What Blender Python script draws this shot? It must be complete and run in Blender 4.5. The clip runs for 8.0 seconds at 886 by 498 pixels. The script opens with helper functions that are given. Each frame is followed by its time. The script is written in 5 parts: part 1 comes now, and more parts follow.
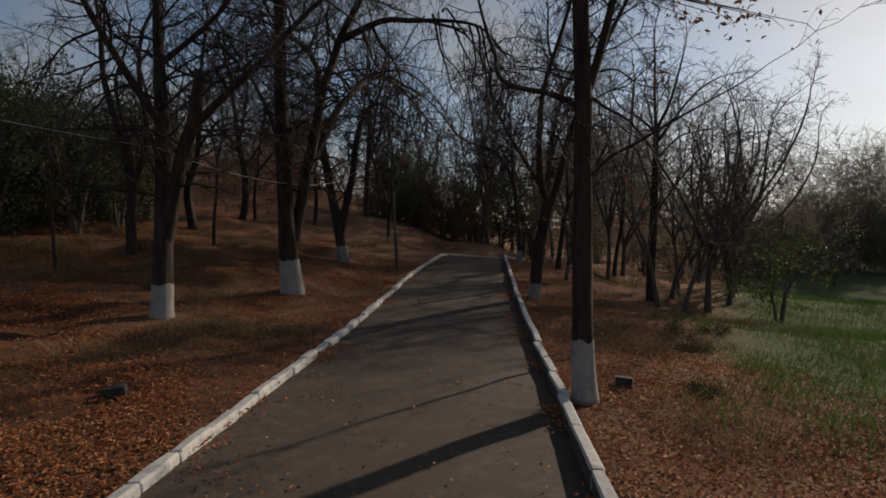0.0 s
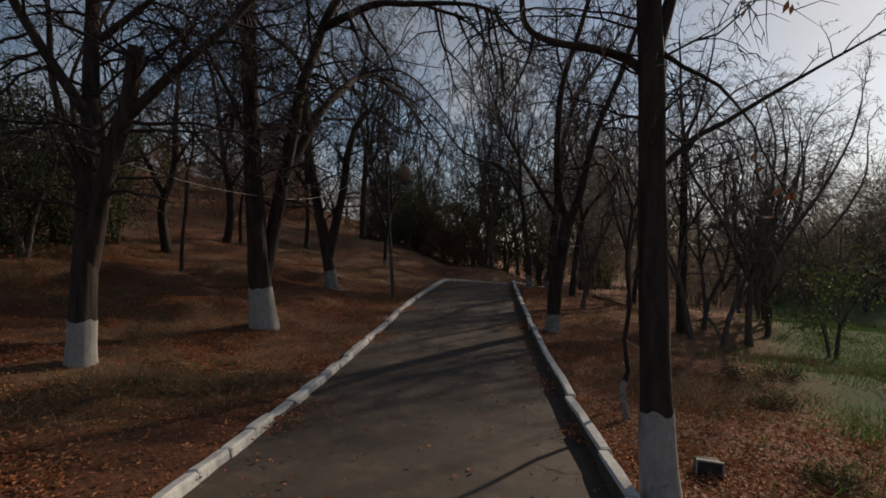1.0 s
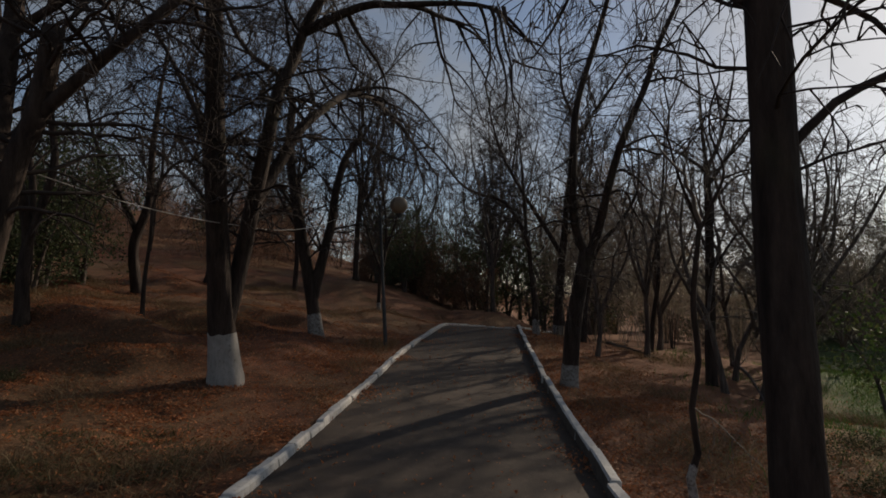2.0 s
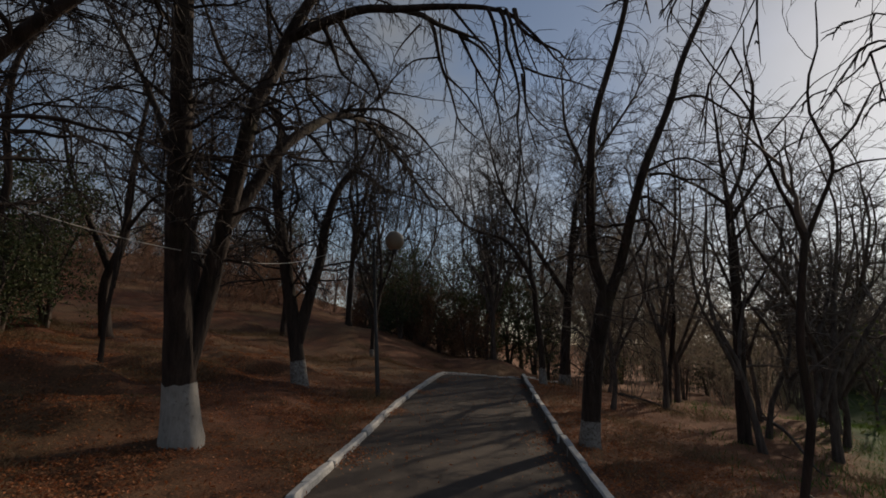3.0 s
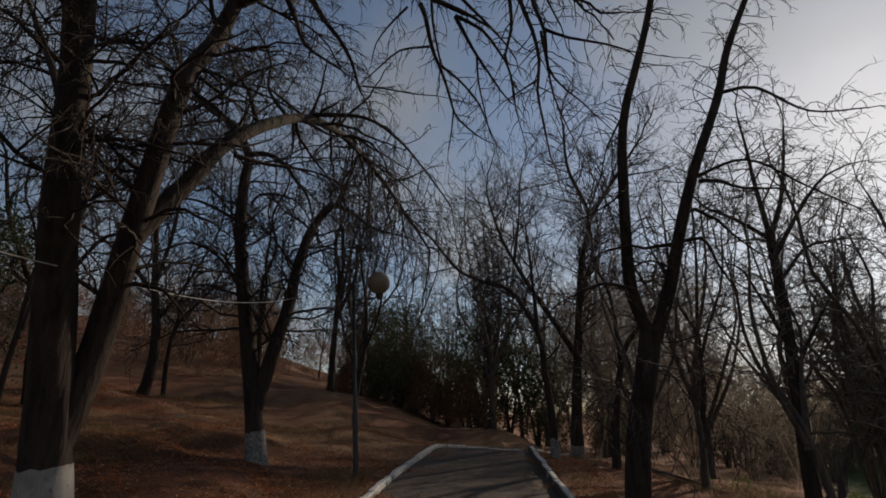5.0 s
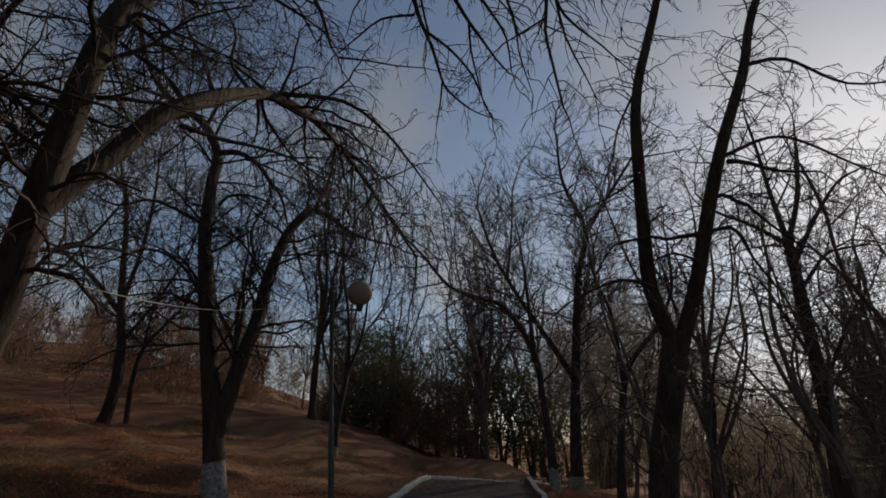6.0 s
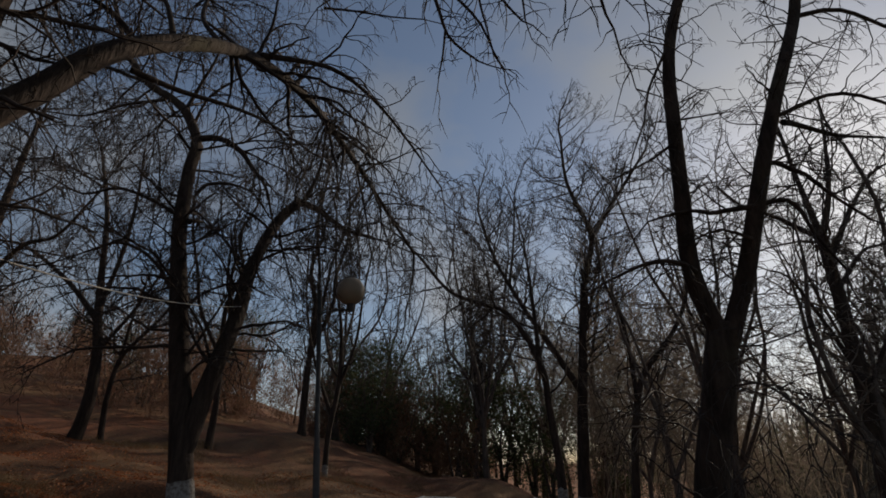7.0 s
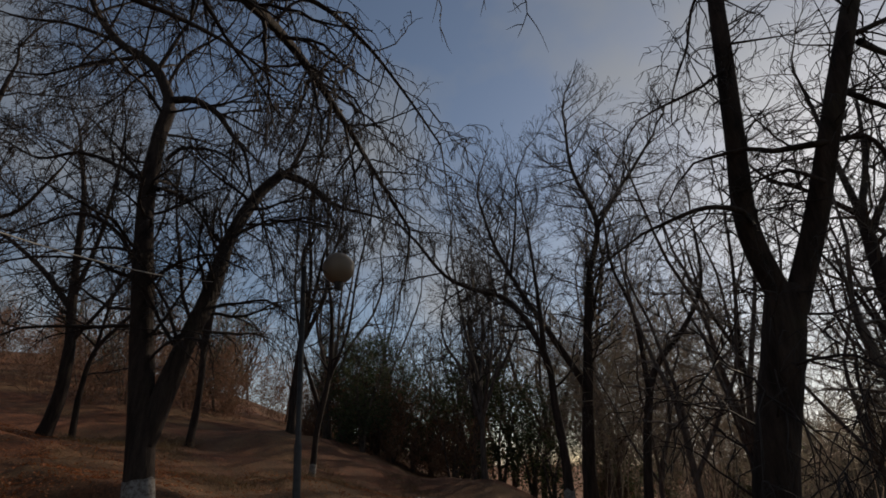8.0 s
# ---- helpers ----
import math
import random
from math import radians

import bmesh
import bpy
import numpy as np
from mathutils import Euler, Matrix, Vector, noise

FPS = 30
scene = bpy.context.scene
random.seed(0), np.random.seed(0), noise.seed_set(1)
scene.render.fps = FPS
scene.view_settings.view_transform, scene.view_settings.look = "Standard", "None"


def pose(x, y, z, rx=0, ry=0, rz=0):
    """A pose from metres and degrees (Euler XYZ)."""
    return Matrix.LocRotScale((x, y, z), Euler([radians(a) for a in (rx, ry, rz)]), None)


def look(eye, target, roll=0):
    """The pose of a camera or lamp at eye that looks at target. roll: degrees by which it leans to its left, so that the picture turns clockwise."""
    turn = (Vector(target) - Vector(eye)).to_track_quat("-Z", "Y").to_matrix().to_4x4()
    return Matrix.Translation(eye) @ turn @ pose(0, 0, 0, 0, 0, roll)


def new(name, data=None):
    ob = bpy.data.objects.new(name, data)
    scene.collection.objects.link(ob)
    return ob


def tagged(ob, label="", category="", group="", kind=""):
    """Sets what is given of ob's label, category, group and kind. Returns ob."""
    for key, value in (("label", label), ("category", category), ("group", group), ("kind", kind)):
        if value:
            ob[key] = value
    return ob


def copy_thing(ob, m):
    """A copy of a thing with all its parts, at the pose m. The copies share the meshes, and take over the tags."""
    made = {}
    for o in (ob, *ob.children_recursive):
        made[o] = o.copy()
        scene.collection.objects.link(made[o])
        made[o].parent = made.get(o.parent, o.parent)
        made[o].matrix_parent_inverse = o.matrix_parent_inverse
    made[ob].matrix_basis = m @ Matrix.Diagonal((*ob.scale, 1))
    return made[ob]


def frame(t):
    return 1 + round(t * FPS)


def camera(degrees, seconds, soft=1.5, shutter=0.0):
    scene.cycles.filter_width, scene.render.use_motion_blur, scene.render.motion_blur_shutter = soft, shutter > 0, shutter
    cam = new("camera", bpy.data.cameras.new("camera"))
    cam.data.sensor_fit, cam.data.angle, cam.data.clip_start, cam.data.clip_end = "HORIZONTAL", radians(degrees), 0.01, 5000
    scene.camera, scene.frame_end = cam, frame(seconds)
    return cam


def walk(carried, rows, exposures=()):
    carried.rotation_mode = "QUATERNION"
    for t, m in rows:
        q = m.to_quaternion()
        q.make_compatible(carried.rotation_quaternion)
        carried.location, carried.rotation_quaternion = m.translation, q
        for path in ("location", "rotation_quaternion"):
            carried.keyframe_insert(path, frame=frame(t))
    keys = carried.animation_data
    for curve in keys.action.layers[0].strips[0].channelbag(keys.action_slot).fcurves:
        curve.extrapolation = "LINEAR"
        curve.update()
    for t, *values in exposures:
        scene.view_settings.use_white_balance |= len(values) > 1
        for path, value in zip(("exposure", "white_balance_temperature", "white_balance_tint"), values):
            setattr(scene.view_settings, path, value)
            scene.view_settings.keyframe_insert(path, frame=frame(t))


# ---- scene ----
# ---- camera: a slow walk up a park path, the view lifting towards the tree tops ----
cam = camera(78.0, 8.0, 1.7)
ROWS = [
    (0.0, 0.754, -0.017, 1.769, 4.34, -2.44, -0.14),
    (0.5, 0.678, 0.842, 1.745, 4.44, -1.68, 0.01),
    (1.0, 0.600, 1.757, 1.704, 4.46, 0.14, -0.03),
    (1.5, 0.550, 2.520, 1.665, 4.46, 2.26, 0.02),
    (3.0, 0.339, 4.280, 1.568, 3.93, 9.70, -0.21),
    (3.5, 0.298, 4.752, 1.541, 3.86, 11.58, -0.17),
    (4.0, 0.245, 5.207, 1.520, 3.78, 13.44, -0.12),
    (4.5, 0.216, 5.661, 1.504, 3.71, 15.07, 0.06),
    (6.0, 0.165, 7.123, 1.413, 2.27, 19.56, 0.69),
    (6.5, 0.132, 7.583, 1.397, 2.19, 20.70, 0.76),
    (7.0, 0.086, 8.012, 1.382, 1.95, 21.32, 0.66),
    (7.5, 0.053, 8.443, 1.378, 1.68, 21.30, 0.51),
    (8.0, 0.027, 8.896, 1.333, 1.51, 21.47, 0.53),
]
walk(cam, [(t, pose(x, y, z, 90 + pitch, roll, yaw)) for t, x, y, z, yaw, pitch, roll in ROWS],
     [(0.0, 0.0), (1.5, 0.0), (3.0, -0.09), (4.0, 0.02), (4.5, 0.02), (6.0, 0.04), (6.5, 0.02), (8.0, 0.02)])

# ---- light: low autumn sun ahead to the right, thin haze ----
SUN_AZ, SUN_EL = 39.0, 25.0
world = bpy.data.worlds.new("sky")
scene.world = world
world.use_nodes = True
wn, wl = world.node_tree.nodes, world.node_tree.links
sky = wn.new("ShaderNodeTexSky")
sky.sky_type = "NISHITA"
sky.sun_disc = False
sky.sun_elevation, sky.sun_rotation = radians(SUN_EL), radians(SUN_AZ)
sky.altitude, sky.air_density, sky.dust_density, sky.ozone_density = 700, 1.0, 0.75, 1.2
wn["Background"].inputs["Strength"].default_value = 0.072
grey = wn.new("ShaderNodeRGBToBW")
wl.new(sky.outputs["Color"], grey.inputs["Color"])
veil_tint = wn.new("ShaderNodeMix")
veil_tint.data_type, veil_tint.blend_type = "RGBA", "MULTIPLY"
veil_tint.inputs["Factor"].default_value = 1.0
wl.new(grey.outputs["Val"], veil_tint.inputs["A"])
veil_tint.inputs["B"].default_value = (1.02, 1.0, 1.0, 1)
place = wn.new("ShaderNodeTexCoord")
spread = wn.new("ShaderNodeMapping")
spread.inputs["Scale"].default_value = (1.3, 1.3, 2.0)
wl.new(place.outputs["Generated"], spread.inputs["Vector"])
wisps = wn.new("ShaderNodeTexNoise")
wisps.inputs["Scale"].default_value, wisps.inputs["Detail"].default_value = 2.6, 7.0
wl.new(spread.outputs["Vector"], wisps.inputs["Vector"])
thin = wn.new("ShaderNodeMapRange")
thin.inputs["From Min"].default_value, thin.inputs["From Max"].default_value = 0.4, 0.68
thin.inputs["To Min"].default_value, thin.inputs["To Max"].default_value = 0.12, 0.8
wl.new(wisps.outputs["Fac"], thin.inputs["Value"])
hazy = wn.new("ShaderNodeMix")
hazy.data_type = "RGBA"
wl.new(thin.outputs["Result"], hazy.inputs["Factor"])
wl.new(sky.outputs["Color"], hazy.inputs["A"])
even = wn.new("ShaderNodeMix")
even.data_type = "RGBA"
even.inputs["Factor"].default_value = 0.38
wl.new(veil_tint.outputs["Result"], even.inputs["A"])
even.inputs["B"].default_value = (5.15, 5.5, 5.75, 1)
wl.new(even.outputs["Result"], hazy.inputs["B"])
wl.new(hazy.outputs["Result"], wn["Background"].inputs["Color"])
sun = new("sun", bpy.data.lights.new("sun", "SUN"))
sun.data.energy, sun.data.angle, sun.data.color = 3.4, radians(1.0), (1.0, 0.84, 0.65)
az, el = radians(SUN_AZ), radians(SUN_EL)
SUN_DIR = Vector((math.sin(az) * math.cos(el), math.cos(az) * math.cos(el), math.sin(el)))
sun.matrix_world = look(SUN_DIR * 60, (0, 0, 0))

# ---- materials ----


def material(name, rough=0.8, metal=0.0):
    m = bpy.data.materials.new(name)
    m.use_nodes = True
    b = m.node_tree.nodes["Principled BSDF"]
    b.inputs["Roughness"].default_value, b.inputs["Metallic"].default_value = rough, metal
    b.inputs["Specular IOR Level"].default_value = 0.25
    return m, m.node_tree.nodes, m.node_tree.links, b


def ramp(nodes, links, source, stops):
    r = nodes.new("ShaderNodeValToRGB")
    els = r.color_ramp.elements
    while len(els) < len(stops):
        els.new(0.5)
    for e, (p, c) in zip(els, stops):
        e.position, e.color = p, (*c, 1)
    links.new(source, r.inputs["Fac"])
    return r.outputs["Color"]


def noise_tex(nodes, links, scale, detail=5.0, stretch=None, rough=0.6):
    co = nodes.new("ShaderNodeTexCoord").outputs["Object"]
    if stretch:
        mp = nodes.new("ShaderNodeMapping")
        mp.inputs["Scale"].default_value = stretch
        links.new(co, mp.inputs["Vector"])
        co = mp.outputs["Vector"]
    n = nodes.new("ShaderNodeTexNoise")
    n.inputs["Scale"].default_value, n.inputs["Detail"].default_value, n.inputs["Roughness"].default_value = scale, detail, rough
    links.new(co, n.inputs["Vector"])
    return n.outputs["Fac"]


def mix(nodes, links, fac, a, b, blend="MIX"):
    m = nodes.new("ShaderNodeMix")
    m.data_type, m.blend_type = "RGBA", blend
    if isinstance(fac, float):
        m.inputs["Factor"].default_value = fac
    else:
        links.new(fac, m.inputs["Factor"])
    for s, v in ((m.inputs["A"], a), (m.inputs["B"], b)):
        if isinstance(v, tuple):
            s.default_value = (*v, 1)
        else:
            links.new(v, s)
    return m.outputs["Result"]


def bump(nodes, links, bsdf, height, strength, distance):
    b = nodes.new("ShaderNodeBump")
    b.inputs["Strength"].default_value, b.inputs["Distance"].default_value = strength, distance
    links.new(height, b.inputs["Height"])
    links.new(b.outputs["Normal"], bsdf.inputs["Normal"])


def bark_material(name, dark, light, moss):
    m, n, l, b = material(name, 0.9)
    furrow = noise_tex(n, l, 14.0, 6.0, (1, 1, 0.18))
    fine = noise_tex(n, l, 70.0, 4.0, (1, 1, 0.3))
    patch = noise_tex(n, l, 1.6, 3.0)
    c = ramp(n, l, furrow, [(0.32, dark), (0.68, light)])
    c = mix(n, l, 0.45, c, ramp(n, l, fine, [(0.3, (0.3, 0.3, 0.3)), (0.7, (1.0, 1.0, 1.0))]), "MULTIPLY")
    c = mix(n, l, ramp(n, l, patch, [(0.55, (0, 0, 0)), (0.75, (0.5, 0.5, 0.5))]), c, moss)
    l.new(c, b.inputs["Base Color"])
    bump(n, l, b, furrow, 1.0, 0.035)
    return m


def leaf_material(name, colours, rough=0.7, through_light=0.25):
    m, n, l, b = material(name, rough)
    g = n.new("ShaderNodeNewGeometry")
    k = len(colours)
    c = ramp(n, l, g.outputs["Random Per Island"], [(i / max(1, k - 1), v) for i, v in enumerate(colours)])
    spots = noise_tex(n, l, 60.0, 3.0)
    c = mix(n, l, 0.5, c, ramp(n, l, spots, [(0.35, (0.45, 0.42, 0.4)), (0.65, (1, 1, 1))]), "MULTIPLY")
    l.new(c, b.inputs["Base Color"])
    t = n.new("ShaderNodeBsdfTranslucent")
    l.new(c, t.inputs["Color"])
    s = n.new("ShaderNodeMixShader")
    s.inputs["Fac"].default_value = through_light
    l.new(b.outputs["BSDF"], s.inputs[1])
    l.new(t.outputs["BSDF"], s.inputs[2])
    l.new(s.outputs["Shader"], n["Material Output"].inputs["Surface"])
    return m


def paint_material(name, tone, worn=0.57):
    """Old lime wash: chalky, brushed, with soil splashed on it and bare patches."""
    m, n, l, b = material(name, 0.95)
    big = noise_tex(n, l, 5.0, 6.0)
    brush = noise_tex(n, l, 30.0, 4.0, (1, 1, 0.25))
    chips = noise_tex(n, l, 22.0, 8.0, None, 0.75)
    c = ramp(n, l, big, [(0.3, tuple(v * 0.72 for v in tone)), (0.65, tone)])
    c = mix(n, l, 0.55, c, ramp(n, l, brush, [(0.3, (0.55, 0.53, 0.5)), (0.7, (1, 1, 1))]), "MULTIPLY")
    c = mix(n, l, ramp(n, l, chips, [(worn, (0, 0, 0)), (worn + 0.11, (0.9, 0.9, 0.9))]), c, (0.1, 0.08, 0.066))
    l.new(c, b.inputs["Base Color"])
    bump(n, l, b, brush, 0.4, 0.006)
    return m


def soil_material():
    m, n, l, b = material("leaf_strewn_soil", 0.95)
    co = n.new("ShaderNodeTexCoord").outputs["Object"]
    big, mid, fine = noise_tex(n, l, 0.35, 4.0), noise_tex(n, l, 3.0, 6.0), noise_tex(n, l, 26.0, 8.0, None, 0.75)
    soil = ramp(n, l, fine, [(0.3, (0.044, 0.021, 0.013)), (0.5, (0.124, 0.053, 0.028)), (0.72, (0.25, 0.105, 0.052))])
    litter = ramp(n, l, mid, [(0.3, (0.42, 0.4, 0.38)), (0.7, (1.25, 1.0, 0.85))])
    c = mix(n, l, 0.8, soil, litter, "MULTIPLY")
    straw = ramp(n, l, fine, [(0.3, (0.075, 0.05, 0.026)), (0.7, (0.25, 0.16, 0.08))])
    c = mix(n, l, ramp(n, l, big, [(0.42, (0, 0, 0)), (0.64, (0.6, 0.6, 0.6))]), c, straw)
    sep = n.new("ShaderNodeSeparateXYZ")
    l.new(co, sep.inputs["Vector"])
    # sandy soil on the low side of the path, its brighter light put into the tone
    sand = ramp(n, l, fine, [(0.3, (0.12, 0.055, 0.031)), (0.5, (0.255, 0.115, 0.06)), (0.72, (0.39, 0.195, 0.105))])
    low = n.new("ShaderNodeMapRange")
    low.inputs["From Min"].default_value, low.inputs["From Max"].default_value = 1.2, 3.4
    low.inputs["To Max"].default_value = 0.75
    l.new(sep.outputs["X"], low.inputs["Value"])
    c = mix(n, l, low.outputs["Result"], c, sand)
    # further out it is grown over with grass
    add = n.new("ShaderNodeMath")
    add.operation = "MULTIPLY_ADD"
    l.new(mid, add.inputs[0])
    add.inputs[1].default_value = 2.5
    far = n.new("ShaderNodeMath")
    far.operation = "MAXIMUM"
    l.new(sep.outputs["Y"], far.inputs[0])
    far.inputs[1].default_value = 8.5
    edge = n.new("ShaderNodeMath")
    edge.operation = "MULTIPLY_ADD"
    l.new(far.outputs["Value"], edge.inputs[0])
    edge.inputs[1].default_value = -0.45
    l.new(sep.outputs["X"], edge.inputs[2])
    l.new(edge.outputs["Value"], add.inputs[2])
    rng = n.new("ShaderNodeMapRange")
    rng.inputs["From Min"].default_value, rng.inputs["From Max"].default_value = 0.9, 2.4
    l.new(add.outputs["Value"], rng.inputs["Value"])
    green = ramp(n, l, fine, [(0.3, (0.034, 0.05, 0.014)), (0.7, (0.085, 0.12, 0.032))])
    back = n.new("ShaderNodeMapRange")
    back.inputs["From Min"].default_value, back.inputs["From Max"].default_value = 60.0, 42.0
    l.new(sep.outputs["Y"], back.inputs["Value"])
    both = n.new("ShaderNodeMath")
    both.operation = "MULTIPLY"
    l.new(rng.outputs["Result"], both.inputs[0])
    l.new(back.outputs["Result"], both.inputs[1])
    c = mix(n, l, both.outputs["Value"], c, green)
    l.new(c, b.inputs["Base Color"])
    bump(n, l, b, fine, 0.8, 0.04)
    return m


def asphalt_material():
    m, n, l, b = material("old_asphalt", 0.8)
    grit, big, mid = noise_tex(n, l, 220.0, 3.0), noise_tex(n, l, 0.7, 5.0), noise_tex(n, l, 6.0, 6.0)
    c = ramp(n, l, grit, [(0.3, (0.037, 0.029, 0.024)), (0.55, (0.075, 0.056, 0.044)), (0.75, (0.148, 0.11, 0.084))])
    c = mix(n, l, 0.6, c, ramp(n, l, big, [(0.3, (0.6, 0.6, 0.6)), (0.7, (1.15, 1.1, 1.02))]), "MULTIPLY")
    dust = ramp(n, l, mid, [(0.5, (0, 0, 0)), (0.72, (0.35, 0.35, 0.35))])
    c = mix(n, l, dust, c, (0.18, 0.135, 0.1))
    l.new(c, b.inputs["Base Color"])
    bump(n, l, b, grit, 0.5, 0.006)
    return m


def plain_material(name, colour, rough, metal=0.0, scale=18.0, wear=0.35):
    m, n, l, b = material(name, rough, metal)
    f = noise_tex(n, l, scale, 6.0)
    c = ramp(n, l, f, [(0.3, tuple(v * (1 - wear) for v in colour)), (0.7, colour)])
    l.new(c, b.inputs["Base Color"])
    bump(n, l, b, f, 0.25, 0.004)
    return m


BARK = bark_material("furrowed_bark", (0.02, 0.013, 0.0105), (0.07, 0.048, 0.037), (0.066, 0.058, 0.031))
# scrub and brush wood is paler than the elms: glare haze put into its colour
HAZED_BARK = bark_material("hazed_scrub_bark", (0.05, 0.037, 0.032), (0.17, 0.13, 0.106), (0.12, 0.105, 0.08))
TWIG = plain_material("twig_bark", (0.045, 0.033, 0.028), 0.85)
HAZED_SCRUB_TWIG = plain_material("hazed_scrub_twigs", (0.15, 0.122, 0.102), 0.85)
HAZED_BRUSH_TWIG = plain_material("hazed_brush_bark", (0.17, 0.125, 0.095), 0.85)
WASH = paint_material("lime_wash", (0.36, 0.34, 0.315))
# darker, patchier copy of the wash: shade put into the colour of further trunks
SHADED_WASH = paint_material("shaded_lime_wash", (0.33, 0.31, 0.29), 0.47)
# dark tone that paints shade on the right kerb's road side
KERB_SHADE = plain_material("shaded_kerb_side", (0.13, 0.105, 0.085), 0.9, 0.0, 12.0, 0.5)
KERB_PAINT = paint_material("kerb_lime_wash", (0.64, 0.62, 0.59))
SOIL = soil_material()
ASPHALT = asphalt_material()
LITTER = leaf_material("fallen_leaves", [(0.27, 0.085, 0.033), (0.5, 0.165, 0.055), (0.33, 0.145, 0.064), (0.48, 0.21, 0.092), (0.18, 0.07, 0.034)], 0.7, 0.2)
STRAW = leaf_material("dry_grass", [(0.24, 0.16, 0.08), (0.16, 0.1, 0.055), (0.3, 0.22, 0.12)], 0.8, 0.25)
DULL_GRASS = leaf_material("dull_short_grass", [(0.06, 0.07, 0.025), (0.1, 0.095, 0.04), (0.15, 0.12, 0.055)], 0.8, 0.25)
GRASS = leaf_material("green_grass", [(0.045, 0.1, 0.018), (0.07, 0.15, 0.028), (0.1, 0.175, 0.036), (0.165, 0.17, 0.058)], 0.7, 0.35)
FOLIAGE = leaf_material("dark_evergreen_leaves", [(0.048, 0.066, 0.03), (0.074, 0.098, 0.043), (0.12, 0.12, 0.06)], 0.65, 0.32)
GREEN_LEAF = leaf_material("green_shrub_leaves", [(0.05, 0.085, 0.022), (0.085, 0.13, 0.036), (0.15, 0.15, 0.055)], 0.6, 0.3)
DEAD_LEAF = leaf_material("withered_brush_leaves", [(0.12, 0.06, 0.035), (0.18, 0.09, 0.05), (0.1, 0.075, 0.04)], 0.8, 0.3)
RUST_LEAF = leaf_material("clinging_rust_leaves", [(0.1, 0.045, 0.026), (0.17, 0.075, 0.04), (0.13, 0.08, 0.045)], 0.7, 0.3)

# ---- helpers for meshes ----


def mesh_of(name, verts, faces, mat, smooth=True):
    me = bpy.data.meshes.new(name)
    me.from_pydata(verts, [], faces)
    me.materials.append(mat)
    if smooth:
        me.polygons.foreach_set("use_smooth", [True] * len(me.polygons))
    me.update()
    return me


def part(name, bm, mat, parent, label=""):
    """Links a bmesh as one mesh object under a thing or a part."""
    me = bpy.data.meshes.new(name)
    bm.to_mesh(me)
    bm.free()
    me.materials.append(mat)
    ob = new(name, me)
    ob.parent = parent
    return tagged(ob, label)


def part_data(name, me, parent, label=""):
    ob = new(name, me)
    ob.parent = parent
    return tagged(ob, label)


def smoothstep(a, b, v):
    u = min(1.0, max(0.0, (v - a) / (b - a)))
    return u * u * (3 - 2 * u)


# ---- the lie of the land ----


def left_edge(y):
    """The road side of the left kerb, which swings to the right towards the crest."""
    return -1.285 + 0.0115 * max(0.0, y - 13.0) ** 2 + 0.2 * max(0.0, y - 20.0) ** 2


def right_edge(y):
    return 1.47 + 0.1 * max(0.0, y - 20.3) ** 2


def rise(y):
    """The path's height along its length: level, a gentle climb to a crest, then slowly down."""
    if y < 7:
        return 0.0
    if y < 19.5:
        return 0.0033 * (y - 7) ** 2
    top = 0.516 + 0.0825 * 0.6 * (1 - math.exp(-(y - 19.5) / 0.6))
    return top - 0.085 * max(0.0, y - 20.3) * math.exp(-max(0.0, y - 20.3) / 12)


def land(x, y):
    """Height of the soil: the path's cross fall, the bank and hill to the left, the low ground to the right."""
    z = rise(y) + 0.055 * (1.45 - max(-1.4, min(1.5, x)))
    if x < -1.4:
        d = -1.4 - x
        z += (0.1 + 0.1 * smoothstep(8, 14, y)) * 18 * (1 - math.exp(-d / 18))
    if x > 1.5:
        z -= (0.05 + 0.12 * smoothstep(9, 15, y)) * 20 * (1 - math.exp(-(x - 1.5) / 20))
    if y > 20:
        z += 0.09 * (y - 20) * math.exp(-(y - 20) / 25) * smoothstep(-0.8, -4, x)
    if y > 20:
        # the bank goes on round the outside of the bend
        z += 0.52 * smoothstep(0.25, 2.6, left_edge(min(y, 25.0)) - x) * smoothstep(21.2, 24.5, y) * smoothstep(3.2, 0.8, x) * (0.6 + 0.4 * smoothstep(-7, -3, x))
    # the meadow lifts again towards the distant wood
    z += 0.95 * smoothstep(13, 23, x) * smoothstep(12, 27, y)
    far = math.hypot(x, y)
    if far > 20:
        z += 4.5 * smoothstep(22, 62, far) * smoothstep(-0.02, -0.55, x / max(abs(y), 12.0))
    return z


def on_path(x, y):
    return -9 < y < 24 and left_edge(y) < x < right_edge(y)


def soil(x, y):
    z = land(x, y)
    away = max(left_edge(y) - 0.1 - x, x - right_edge(y) - 0.1, 0.0) if y < 24 else 3.0
    lumps = (0.17 if x < 0 else 0.1) * noise.noise((x * 0.42, y * 0.42, 3.0)) + (0.06 if x < 0 else 0.035) * noise.noise((x * 1.7, y * 1.7, 8.0)) + 0.015 * noise.noise((x * 6, y * 6, 1.0))
    if x < -2.0:
        # long low hummocks on the bank, lying across the slope, none under the near trees
        foot = min(math.hypot(x + 3.9, y - 7.5), math.hypot(x + 3.0, y - 10.4), math.hypot(x + 3.1, y - 14.8))
        lumps += smoothstep(0.4, 1.6, foot) * smoothstep(-2.0, -3.6, x) * (0.22 * smoothstep(0.02, 0.4, noise.noise((x * 0.3, y * 0.85, 6.0))) + 0.05 * noise.noise((x * 2.2, y * 2.6, 4.0)) - 0.14 * smoothstep(0.05, 0.4, noise.noise((x * 0.28, y * 0.7, 12.0))))
    return z + smoothstep(0.0, 1.6, away) * lumps + (0.03 if away > 0 else -0.08)


